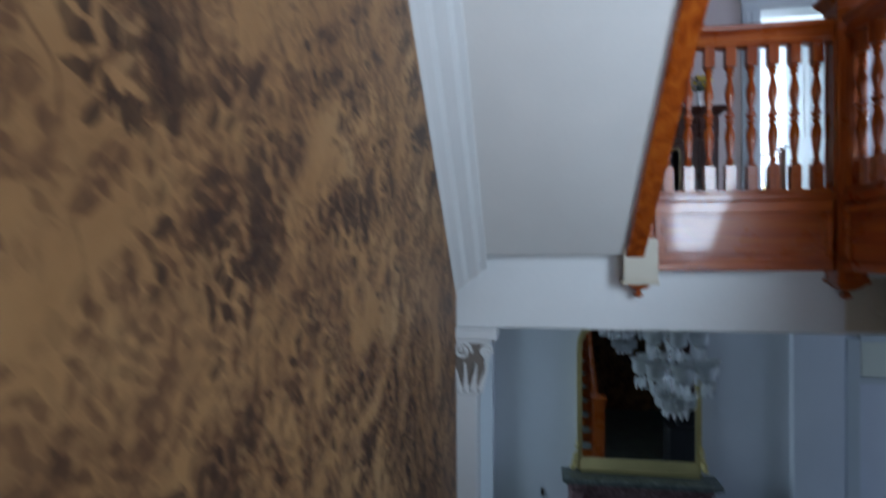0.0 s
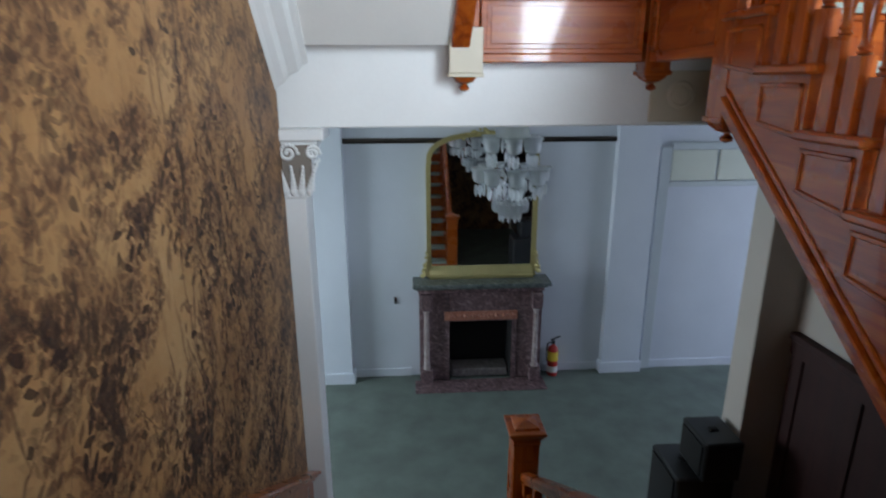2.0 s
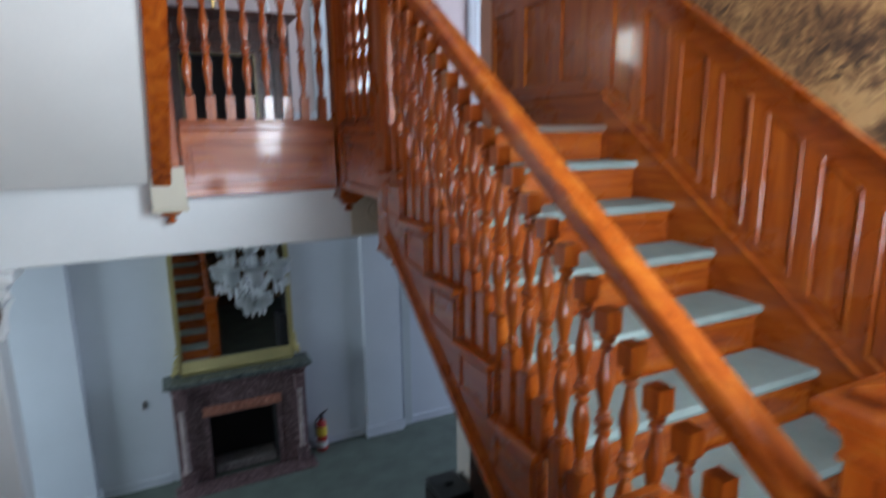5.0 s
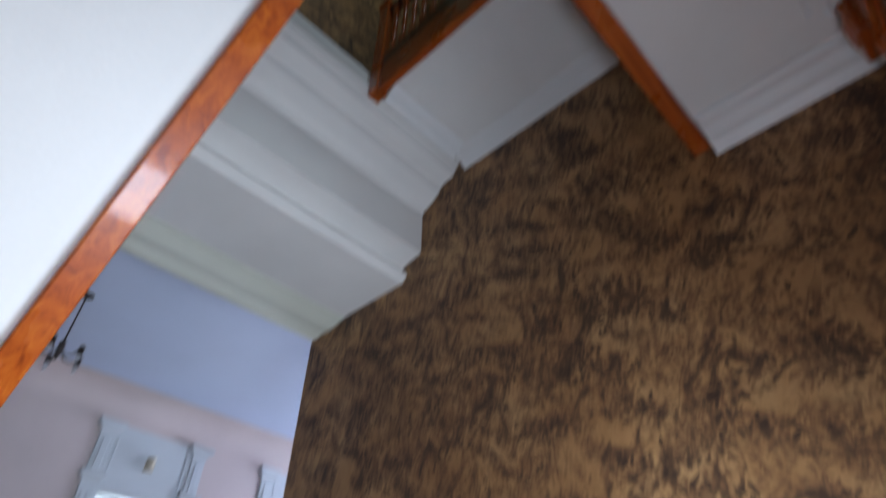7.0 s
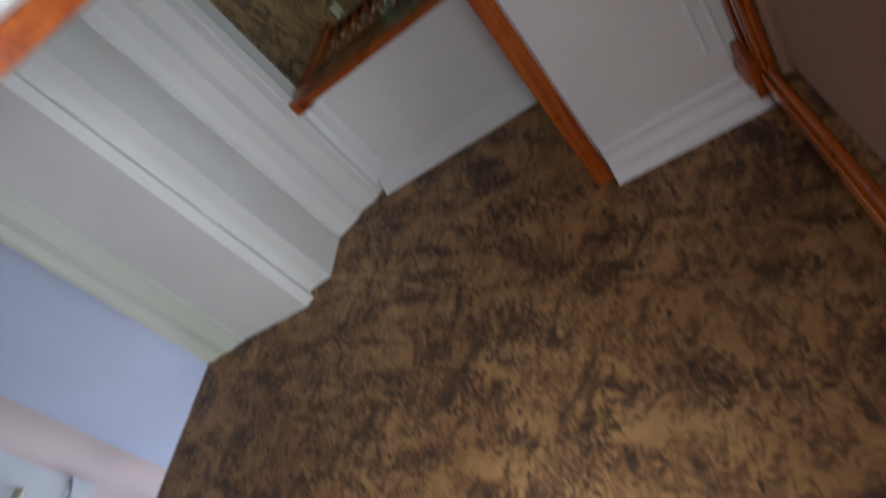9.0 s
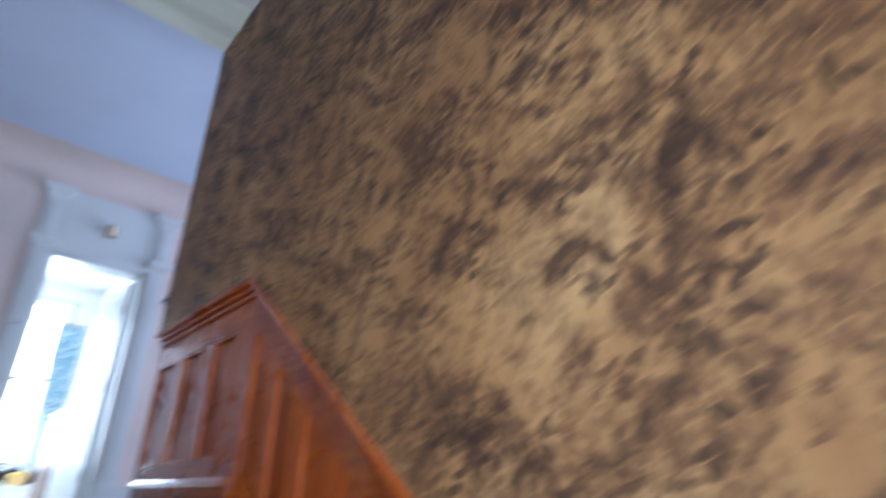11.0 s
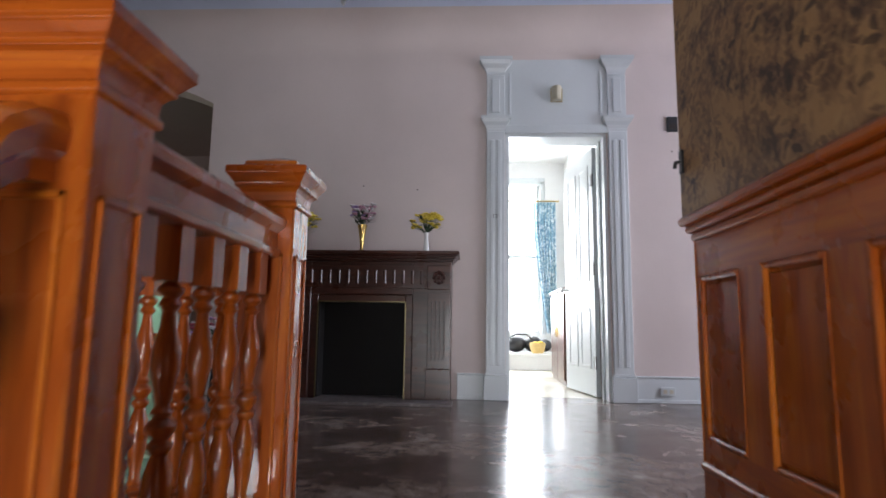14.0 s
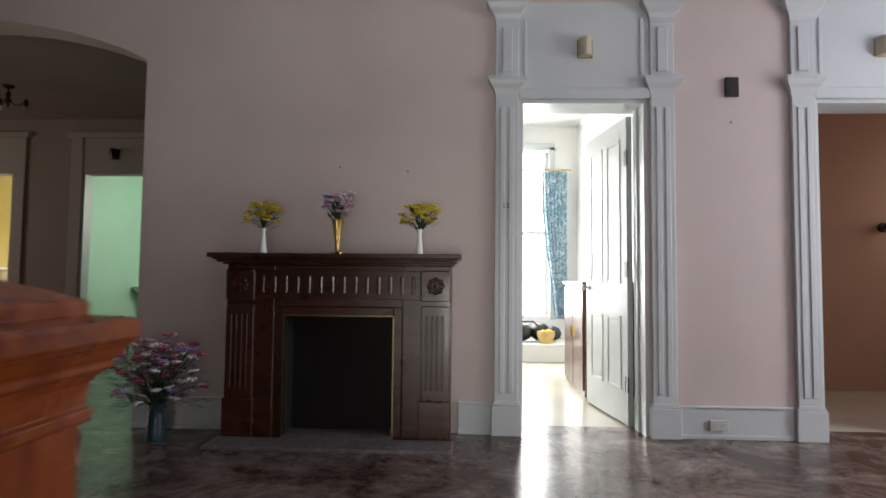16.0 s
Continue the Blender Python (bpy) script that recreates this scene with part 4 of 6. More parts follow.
lrail = lambda y: 1.02 + (LRISE / LGO) * (0.93 - y)
lb = thing("balustrade", (-0.52, -0.5, 0.9), "lower flight balustrade with a sloping orange handrail", "balustrade")
part("handrail", Shape().sweep([(a * 1.15, b * 1.15) for a, b in HANDRAIL], [(-0.52, 0.94, lrail(0.93) - 0.02), (-0.52, LOWER_TOP + 0.1, lrail(LOWER_TOP + 0.1)), (-0.52, LOWER_TOP - 0.03, lrail(LOWER_TOP) + 0.02)][::-1]), WOOD_Y, lb, smooth=0.5)
m_low = baluster_mesh("baluster", 0.78, 0.14, 0.1)
for k in range(1, 12):
    for j in range(2):
        y = LNOSE(k) - 0.06 - j * LGO / 2
        piece("baluster", m_low, lb, (-0.52, y, LSTEP(k)))
newel((-0.52, -2.14), 3.42, LAND, pendant=False, label="orange newel post at the head of the lower flight")

# ---- panelled dados ----


def dado(name, wall_x, side, runs, label, door_gap=0.3):
    """Panelling on a wall of constant x. runs: (y0, y1, foot(y), head(y), count) and, where the panels are set in, their first and last stile and its half width; side is -1 or +1 towards the room."""
    d = thing(name, (wall_x, runs[0][0], runs[0][2](runs[0][0])), label, "wall panelling", kind="structure")
    X = lambda t: wall_x + side * t

    def slab(y0, y1, zb, zt, t0, t1):
        return Shape().prism([(y0, zb(y0)), (y1, zb(y1)), (y1, zt(y1)), (y0, zt(y0))], "x", *sorted((X(t0), X(t1))))
    for y0, y1, foot, head, count, *lay in runs:
        p0, p1, half = lay or (y0, y1, 0.032)
        up = lambda f, h: (lambda y: f(y) + h)
        part("backboard", slab(y0, y1, foot, up(head, -0.05), 0, 0.012), WOOD_Z, d)
        if head(y0) != head(y1):
            part("skirt", slab(y0, y1, up(foot, -0.3), foot, 0.012, 0.03), WOOD_Y, d)
        part("base_board", slab(y0, y1, foot, up(foot, 0.17), 0.012, 0.034), WOOD_Y, d)
        part("base_moulding", slab(y0, y1, up(foot, 0.17), up(foot, 0.195), 0.012, 0.045), WOOD_Y, d, bevel=0.007)
        part("lower_rail", slab(y0, y1, up(foot, 0.195), up(foot, 0.26), 0.012, 0.028), WOOD_Y, d)
        part("upper_rail", slab(y0, y1, up(head, -0.19), up(head, -0.05), 0.012, 0.028), WOOD_Y, d)
        cap = part("cap_rail", slab(y0, y1, up(head, -0.028), head, 0, 0.085), WOOD_Y, d, bevel=0.008)
        part("cap_moulding", slab(y0, y1, up(head, -0.05), up(head, -0.028), 0, 0.062), WOOD_Y, cap, bevel=0.006)
        part("cap_bead", slab(y0, y1, up(head, -0.075), up(head, -0.05), 0, 0.045), WOOD_Y, cap, bevel=0.006)
        w = (p1 - p0) / count
        for i in range(count + 1):
            c = p0 + i * w
            a, b = max(y0, c - half) if i else y0, min(y1, c + half)
            part("stile", slab(a, b, up(foot, 0.26), up(head, -0.19), 0.012, 0.028), WOOD_Z, d)
        for i in range(count):
            a, b = p0 + i * w + half, p0 + (i + 1) * w - half
            zb, zt = up(foot, 0.26), up(head, -0.19)
            pn = part("panel", slab(a + 0.022, b - 0.022, up(foot, 0.285), up(head, -0.215), 0.012, 0.018), WOOD_Z, d, bevel=0.004)
            mo = Shape()
            for q in (slab(a, a + 0.016, zb, zt, 0.012, 0.03), slab(b - 0.016, b, zb, zt, 0.012, 0.03), slab(a + 0.016, b - 0.016, zb, up(zb, 0.016), 0.012, 0.03), slab(a + 0.016, b - 0.016, up(zt, -0.016), zt, 0.012, 0.03)):
                mo.add(q.v, q.f)
            part("panel_moulding", mo, WOOD_Z, pn, bevel=0.005)
    return d


flat = lambda z: (lambda y: z)
KN = -0.015
e_head = lambda y: 4.856 + 0.745 * (y - KN)
e_foot = lambda y: U + 0.06 + 0.745 * (y - 0.12)
dado("stair_panelling", EX + 0.07, -1, [
    (KN, 1.185, flat(U), flat(4.856), 3, 0.072, 1.23, 0.06),
    (-2.1, KN, lambda y: min(U, e_foot(y)), e_head, 9),
    (BY, -2.1, flat(LAND), flat(e_head(-2.1)), 3)], "orange varnished wall panelling with a moulded cap following the stairs")
w_head = lambda y: 1.18 + 0.672 * (0.82 - y)
w_foot = lambda y: w_head(y) - 0.95
dado("stair_panelling", WX, 1, [
    (LOWER_TOP - 0.1, 0.79, lambda y: max(0.0, w_foot(y)), w_head, 8),
    (BY, LOWER_TOP - 0.1, flat(LAND), flat(w_head(LOWER_TOP - 0.1)), 3)], "orange varnished wall panelling following the lower flight")
# end board of the panelling at the hall corner, bracket above it
struct("trim_panelling_foot", Shape().box((EX + 0.036, KN - 0.03, U - 0.3), (EX + 0.068, 0.03, U - 0.003)), WOOD_Y, "orange varnished foot of the panelling at the top step")
struct("trim_panelling_end", Shape().box((EX + 0.04, 1.187, U), (EX + 0.2, 1.2, 4.8)), WOOD_Z, "orange varnished end board of the panelling", 0.004)
hook = thing("wall_bracket", (EX, 1.15, 5.04), "small black bracket on the wall corner", "bracket")
part("plate", Shape().box((EX - 0.008, 1.14, 5.0), (EX, 1.17, 5.08)), BLACK, hook, bevel=0.003)
part("arm", Shape().tube([(EX - 0.005, 1.155, 5.04), (EX - 0.02, 1.16, 5.04), (EX - 0.024, 1.162, 5.02)], 0.007), BLACK, hook)

# under the stairs: pier, dark panelling
struct("pier_stair", Shape().box((0.93, 0.98, 0), (EX + 0.2, 1.2, 3.24)).box((0.905, 0.955, 0), (EX + 0.2, 1.22, 0.16)), BEIGE, "beige painted pier beside the stair opening", 0.006)
dk = thing("dark_panelling", (EX, 0.0, 0), "near-black wood panelling under the upper flight", "wall panelling", kind="structure")
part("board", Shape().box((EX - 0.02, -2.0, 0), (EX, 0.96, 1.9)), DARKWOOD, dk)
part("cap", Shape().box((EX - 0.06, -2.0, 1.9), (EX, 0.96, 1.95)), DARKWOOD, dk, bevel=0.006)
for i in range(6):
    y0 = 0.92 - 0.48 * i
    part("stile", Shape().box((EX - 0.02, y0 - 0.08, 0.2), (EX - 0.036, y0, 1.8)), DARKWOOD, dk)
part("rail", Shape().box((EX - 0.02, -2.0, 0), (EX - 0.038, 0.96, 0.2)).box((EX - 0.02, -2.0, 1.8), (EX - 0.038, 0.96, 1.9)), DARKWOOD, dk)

# gallery rail high above
gb = thing("balustrade", (0.3, -1.5, 8.0), "dark gallery balustrade high above the stairs", "balustrade")
part("edge_board", Shape().box((0.25, BY + 0.02, 7.74), (0.31, -0.62, 8.02)), WOOD_Y, gb, bevel=0.006)
part("panel_band", Shape().box((0.26, BY + 0.02, 8.02), (0.3, -0.6, 8.2)), MAHOG, gb)
part("handrail", Shape().sweep(HANDRAIL, [(0.28, -2.25, 8.95), (0.28, -0.62, 8.95)]), MAHOG, gb, smooth=0.5)
m_gal = baluster_mesh("baluster", 0.7, 0.1, 0.1)
for j in range(14):
    piece("baluster", m_gal, gb, (0.28, -0.72 - j * 0.11, 8.2))
newel((0.28, -0.6), 9.05, 7.74, w=0.05, capw=0.07, pendant=False, label="slim dark newel post at the end of the gallery")

# landing window with its blind
lw = thing("window_landing", (-0.3, BY, 3.05), "wide landing window in an orange varnished casing with a brown blind", "window", kind="structure")
for x0 in (-1.67, 0.9):
    part("jamb", Shape().box((x0, BY, 3.02), (x0 + 0.17, BY + 0.03, 6.42)), WOOD_Z, lw, bevel=0.008)
    part("jamb_bead", Shape().box((x0 + 0.05, BY + 0.03, 3.02), (x0 + 0.12, BY + 0.045, 6.42)), WOOD_Z, lw, bevel=0.005)
    cb = part("corner_block", Shape().box((x0 - 0.01, BY, 6.42), (x0 + 0.18, BY + 0.075, 6.645)), WOOD_X, lw, bevel=0.008)
    part("rosette", Shape().lathe([(0.07, 0.075), (0.07, 0.083), (0.05, 0.088), (0.04, 0.08), (0.012, 0.092)], (x0 + 0.085, BY, 6.53), 16, "y"), WOOD_X, cb, smooth=0.6)
part("head", Shape().box((-1.48, BY, 6.3), (0.89, BY + 0.025, 6.645)), WOOD_X, lw, bevel=0.006)
for z0, d in ((6.33, 0.04), (6.45, 0.034), (6.56, 0.042)):
    part("head_moulding", Shape().box((-1.48, BY + 0.025, z0), (0.89, BY + d, z0 + 0.045)), WOOD_X, lw, bevel=0.006)
part("sill", Shape().box((-1.7, BY, 2.97), (1.1, BY + 0.12, 3.02)), WOOD_X, lw, bevel=0.006)
for x0 in (-1.5, -0.72, 0.06, 0.84):
    part("sash_stile", Shape().box((x0, BY - 0.12, 3.05), (x0 + 0.06, BY - 0.07, 6.3)), WOOD_Z, lw)
for z0 in (3.05, 4.7, 6.23):
    for x0 in (-1.44, -0.66, 0.12):
        part("sash_rail", Shape().box((x0, BY - 0.12, z0), (x0 + 0.72, BY - 0.07, z0 + 0.07)), WOOD_X, lw)
part("blind", Shape().box((-1.48, BY - 0.05, 5.1), (0.88, BY - 0.04, 6.28)).lathe([(0.03, -1.48), (0.03, 0.88)], (0, BY - 0.03, 6.26), 10, "x"), BLIND, lw, "brown roller blind drawn half down")

# ---- pilaster with its leafed capital at the end of the west wall ----
col = thing("pilaster", (-1.95, 0.88, 0), "white square pilaster with a carved leaf capital", "pilaster", kind="structure")
part("shaft", Shape().box((-2.1, 0.8, 0.2), (-1.79, 1.0, 2.9)), WHITE, col, bevel=0.006)
part("base", Shape().box((-2.12, 0.78, 0), (-1.765, 1.02, 0.2)), WHITE, col, bevel=0.01)
cp = part("capital", Shape().prism([(-2.1, 2.9), (-1.79, 2.9), (-1.75, 3.1), (-1.71, 3.18), (-2.1, 3.18)], "y", 0.8, 1.0), WHITE, col, "white capital with painted shade behind its carving")
part("abacus", Shape().box((-2.1, 0.77, 3.18), (-1.68, 1.03, 3.24)).box((-2.1, 0.79, 2.88), (-1.775, 1.01, 2.905)), WHITE, cp, bevel=0.008)
for i, (x, r) in enumerate(((-1.865, 0.048), (-1.74, 0.036))):
    s = Shape()
    for q in range(22):
        a0 = q * 0.45
        rr = r * (1 - q / 26)
        s.ball((x + rr * math.cos(a0), 0.79, 3.12 + rr * math.sin(a0)), 0.011, 6, 4)
    part("volute", s, WHITE, cp, smooth=0.8)
for i in range(4):
    x = -1.89 + i * 0.04
    s = Shape()
    for q in range(7):
        k = q / 6
        s.ball((x + 0.02 * k * (i - 1), 0.795 - 0.03 * k ** 2, 2.92 + 0.13 * k), 0.017 * (1.15 - 0.7 * k), 6, 4, 1.6)
    part("leaf", s, WHITE, cp, smooth=0.8)
for i in range(3):
    y = 0.84 + i * 0.06
    s = Shape()
    for q in range(7):
        k = q / 6
        s.ball((-1.785 + 0.05 * k ** 2, y, 2.92 + 0.14 * k), 0.018 * (1.15 - 0.7 * k), 6, 4, 1.6)
    part("leaf", s, WHITE, cp, smooth=0.8)
# dark sheet put in as the shade between the leaves
part("shadow_gap", Shape().box((-1.9, 0.797, 2.93), (-1.75, 0.8, 3.16)), TAUPE, cp, "taupe sheet painting the shade behind the carving")

rose = thing("ceiling_speaker", (0.19, 0.84, 3.4), "round cream speaker grille on a white square plate", "speaker")
part("plate", Shape().box((0.03, 0.828, 3.26), (0.36, 0.84, 3.52)), IVORY, rose, bevel=0.004)
part("grille", Shape().lathe([(0.07, 0), (0.075, -0.01), (0.06, -0.018), (0.045, -0.012), (0.03, -0.018), (0.01, -0.014)], (0.19, 0.83, 3.4), 20, "y"), IVORY, rose, smooth=0.6)

# ---- upper hall: doorways ----


def door_trim(name, x0, x1):
    d = thing(name, ((x0 + x1) / 2, NY, U), "white doorway surround of fluted pilasters with a tall panelled head", "door surround", "doorway surrounds", "structure")
    for a, b in ((x0 - 0.165, x0 - 0.005), (x1 + 0.015, x1 + 0.175)):
        part("pilaster", Shape().box((a, NY - 0.035, U + 0.2), (b, NY, 6.2)), TRIM, d, bevel=0.004)
        part("plinth", Shape().box((a - 0.02, NY - 0.055, U), (b + 0.02, NY, U + 0.2)).prism([(a - 0.02, U + 0.2), (b + 0.02, U + 0.2), (b, U + 0.23), (a, U + 0.23)], "y", NY - 0.045, NY), TRIM, d, bevel=0.004)
        fl_ = Shape()
        for q in range(2):
            cx = a + 0.05 + q * 0.06
            fl_.box((cx - 0.018, NY - 0.043, U + 0.28), (cx + 0.018, NY - 0.035, 6.12))
        part("reeding", fl_, TRIM, d, bevel=0.006)
        for z, h, o in ((6.2, 0.13, 0.045), (6.72, 0.15, 0.06)):
            c = Shape()
            ks = [(0, 0), (0.25, 0.05), (0.5, 0.3), (0.75, 0.75), (1.0, 1.0)]
            for (u0, w0), (u1, w1) in zip(ks, ks[1:]):
                vs = []
                for u, w in ((u0, w0), (u1, w1)):
                    e = o * w
                    zz = z + h * u * 0.8
                    vs += [(a - e, NY - 0.03 - e, zz), (b + e, NY - 0.03 - e, zz), (b + e, NY, zz), (a - e, NY, zz)]
                c.add(vs, [(3, 2, 1, 0), (4, 5, 6, 7), (0, 1, 5, 4), (1, 2, 6, 5), (3, 0, 4, 7)])
            c.box((a - o - 0.004, NY - 0.034 - o, z + h * 0.8), (b + o + 0.004, NY, z + h))
            part("capital", c, TRIM, d)
        part("upper_pilaster", Shape().box((a, NY - 0.03, 6.33), (b, NY, 6.72)).box((a + 0.045, NY - 0.042, 6.37), (b - 0.045, NY - 0.03, 6.68)), TRIM, d, bevel=0.004)
    part("head_panel", Shape().box((x0 - 0.005, NY - 0.012, 6.26), (x1 + 0.015, NY, 6.87)), TRIM, d)
    part("head_moulding", Shape().box((x0 + 0.03, NY - 0.022, 6.36), (x0 + 0.05, NY - 0.012, 6.75)).box((x1 - 0.05, NY - 0.022, 6.36), (x1 - 0.03, NY - 0.012, 6.75)), TRIM, d, bevel=0.003)
    part("head_casing", Shape().box((x0 - 0.005, NY - 0.03, 6.185), (x1 + 0.015, NY, 6.26)), TRIM, d, bevel=0.006)
    part("jamb", Shape().box((x0, NY, U), (x0 + 0.025, NY + 0.25, 6.185)).box((x1 - 0.025, NY, U), (x1, NY + 0.25, 6.185)).box((x0 + 0.025, NY, 6.16), (x1 - 0.025, NY + 0.25, 6.185)), TRIM, d)
    part("stop", Shape().box((x0 + 0.025, NY + 0.12, U), (x0 + 0.04, NY + 0.2, 6.16)).box((x1 - 0.04, NY + 0.12, U), (x1 - 0.025, NY + 0.2, 6.16)), TRIM, d)
    sp = thing("sconce", ((x0 + x1) / 2, NY - 0.05, 6.54), "small half-round brass and ivory wall light above the doorway", "wall light", "lights above the doorways")
    cx = (x0 + x1) / 2 + 0.01
    part("back_plate", Shape().box((cx - 0.05, NY - 0.02, 6.47), (cx + 0.055, NY - 0.012, 6.6)), BRASS, sp, bevel=0.004)
    hs = [(0.045 * math.sin(math.pi * i / 8 - math.pi / 2), -0.07 * math.cos(math.pi * i / 8 - math.pi / 2)) for i in range(9)]
    part("shade", Shape().prism([(cx + a, NY - 0.02 + b) for a, b in hs], "z", 6.475, 6.6), IVORY, sp, smooth=0.6)
    return d


door_trim("door_surround_bedroom", 0.815, 1.69)
door_trim("door_surround_side_room", 2.81, 3.69)

bb = Shape()
for a, b in ((ARCH_R, -1.15), (0.41, 0.63), (1.885, 2.625), (3.885, 5.2)):
    bb.box((a, NY - 0.022, U), (b, NY, U + 0.2)).box((a, NY - 0.03, U + 0.2), (b, NY, U + 0.215))
    bb.box((a, NY - 0.032, U), (b, NY - 0.022, U + 0.03))
struct("baseboard_hall", bb, TRIM, "tall white moulded baseboard", 0.004)

lb_ = thing("wall_lamp", (4.55, 6.0, 5.49), "small black wall lamp on the peach wall", "wall light")
part("back_plate", Shape().lathe([(0.05, 0), (0.05, -0.012), (0.02, -0.02)], (4.55, 6.0, 5.49), 14, "y"), BLACK, lb_, smooth=0.6)
part("arm", Shape().tube([(4.55, 5.985, 5.49), (4.55, 5.93, 5.48), (4.55, 5.9, 5.5)], 0.009), BLACK, lb_, smooth=0.8)
part("shade", Shape().lathe([(0.075, -0.04), (0.045, 0.01), (0.02, 0.04), (0.016, 0.05)], (4.55, 5.9, 5.5), 14), BLACK, lb_, smooth=0.6)

# the open bedroom door, hinged on the right jamb
HX, HY, DW, DT = 1.655, NY + 0.24, 0.83, 0.042
ang = math.atan2(0.88, -0.125)
dr = thing("door_1", (HX, HY, U), "white four-panel door standing open into the bedroom", "door", kind="structure")
dr.rotation_euler = (0, 0, ang)


def on_door(shape, name, material, parent, label="", bevel=0.003):
    ob = new(name, mesh_of(shape, name, material, (0, 0, 0), bevel))
    ob.parent = parent
    BASE[ob] = Vector((0, 0, 0))
    return tagged(ob, label) if label else ob


H = 2.24
on_door(Shape().box((0, 0, 0.012), (DW, DT, H)), "leaf", TRIM, dr)
for x0, x1, z0, z1 in ((0.11, 0.375, 1.02, 2.1), (0.455, 0.72, 1.02, 2.1), (0.11, 0.375, 0.24, 0.78), (0.455, 0.72, 0.24, 0.78)):
    for y0, y1 in ((DT, DT + 0.006), (-0.006, 0)):
        m_ = Shape().box((x0, y0, z0), (x0 + 0.03, y1, z1)).box((x1 - 0.03, y0, z0), (x1, y1, z1)).box((x0 + 0.03, y0, z0), (x1 - 0.03, y1, z0 + 0.03)).box((x0 + 0.03, y0, z1 - 0.03), (x1 - 0.03, y1, z1))
        pm = on_door(m_, "panel_moulding", TRIM, dr, "", 0.005)
for yk in (DT, 0):
    sgn = 1 if yk else -1
    on_door(Shape().lathe([(0.026, 0), (0.026, sgn * 0.006), (0.01, sgn * 0.01), (0.01, sgn * 0.035), (0.026, sgn * 0.045), (0.03, sgn * 0.06), (0.022, sgn * 0.072), (0.004, sgn * 0.076)], (DW - 0.07, yk, 0.98), 14, "y"), "door_knob", STEEL, dr, "round steel door knob", 0)
for z in (0.3, 1.12, 1.93):
    hg = on_door(Shape().box((-0.02, DT, z - 0.055), (0.035, DT + 0.004, z + 0.055)), "hinge", BRONZE, dr, "dark tarnished butt hinge", 0)
    on_door(Shape().lathe([(0.008, z - 0.06), (0.008, z + 0.06)], (-0.004, DT + 0.006, 0), 8), "hinge_pin", STEEL, dr, "", 0)

txt = bpy.data.curves.new("number", "FONT")
txt.body, txt.size, txt.extrude, txt.align_x = "13", 0.05, 0.0015, "CENTER"
tag = tagged(new("door_number", txt), "small dark metal number 13 on the white doorway pilaster", "door number")
tag.location = (0.723, NY - 0.0455, 5.425)
tag.rotation_euler = (radians(90), 0, 0)
txt.materials.append(BRONZE)
for nx, nz in ((-0.427, 5.711), (0.048, 5.68), (2.253, 6.026)):
    solid("nail", Shape().lathe([(0.006, 0.0), (0.006, -0.004), (0.003, -0.006)], (nx, NY, nz), 10, "y"), BRONZE, "tiny dark nail driven into the pink wall", "nail", group="nails in the pink wall")
bx = thing("thermostat", (2.26, NY - 0.01, 6.27), "small black open switch box on the pink wall", "switch box")
part("box", Shape().box((2.215, NY - 0.02, 6.2), (2.305, NY, 6.335)), BLACK, bx, bevel=0.004)
part("face", Shape().box((2.23, NY - 0.024, 6.22), (2.29, NY - 0.02, 6.27)), BRONZE, bx)
ot = thing("power_outlet", (2.13, NY - 0.03, 4.0), "white double power outlet on the baseboard", "outlet")
part("plate", Shape().box((2.07, NY - 0.042, 3.96), (2.19, NY - 0.032, 4.03)), TRIM, ot, bevel=0.003)
for dx in (-0.025, 0.025):
    part("socket", Shape().box((2.13 + dx - 0.014, NY - 0.045, 3.98), (2.13 + dx + 0.014, NY - 0.042, 4.01)), IVORY, ot)

# ---- upper fireplace ----
FX, FY = -0.372, 3.95
fire = thing("fireplace", (FX, NY, U), "dark mahogany fireplace surround with fluted pilasters and a carved frieze", "fireplace")
S0, S1 = FX - 0.735, FX + 0.735
O0, O1, OT = FX - 0.36, FX + 0.36, 4.69
part("side_jamb", Shape().box((S0, FY, U), (O0 - 0.06, NY, 5.02)), MAHOG, fire, bevel=0.004)
part("side_jamb", Shape().box((O1 + 0.06, FY, U), (S1, NY, 5.02)), MAHOG, fire, bevel=0.004)
part("lintel", Shape().box((O0 - 0.06, FY, OT + 0.06), (O1 + 0.06, NY, 5.02)), MAHOG, fire, bevel=0.004)
part("inner_frame", Shape().box((O0 - 0.06, FY + 0.02, U), (O0, NY, OT + 0.06)).box((O1, FY + 0.02, U), (O1 + 0.06, NY, OT + 0.06)).box((O0, FY + 0.02, OT), (O1, NY, OT + 0.06)), MAHOG, fire, bevel=0.006)
part("brass_edge", Shape().box((O0 - 0.006, FY + 0.012, U), (O0 + 0.004, FY + 0.02, OT)).box((O1 - 0.004, FY + 0.012, U), (O1 + 0.006, FY + 0.02, OT)).box((O0, FY + 0.012, OT - 0.004), (O1, FY + 0.02, OT + 0.006)), OLD_BRASS, fire, "thin tarnished brass edging")
part("firebox", Shape().box((O0, NY - 0.012, U), (O1, NY - 0.004, OT)), SOOT, fire, "black firebox back")
part("firebox_side", Shape().box((O0, FY + 0.04, U), (O0 + 0.01, NY - 0.012, OT)), SOOT, fire)
part("firebox_side", Shape().box((O1 - 0.01, FY + 0.04, U), (O1, NY - 0.012, OT)), SOOT, fire)
sh = Shape()
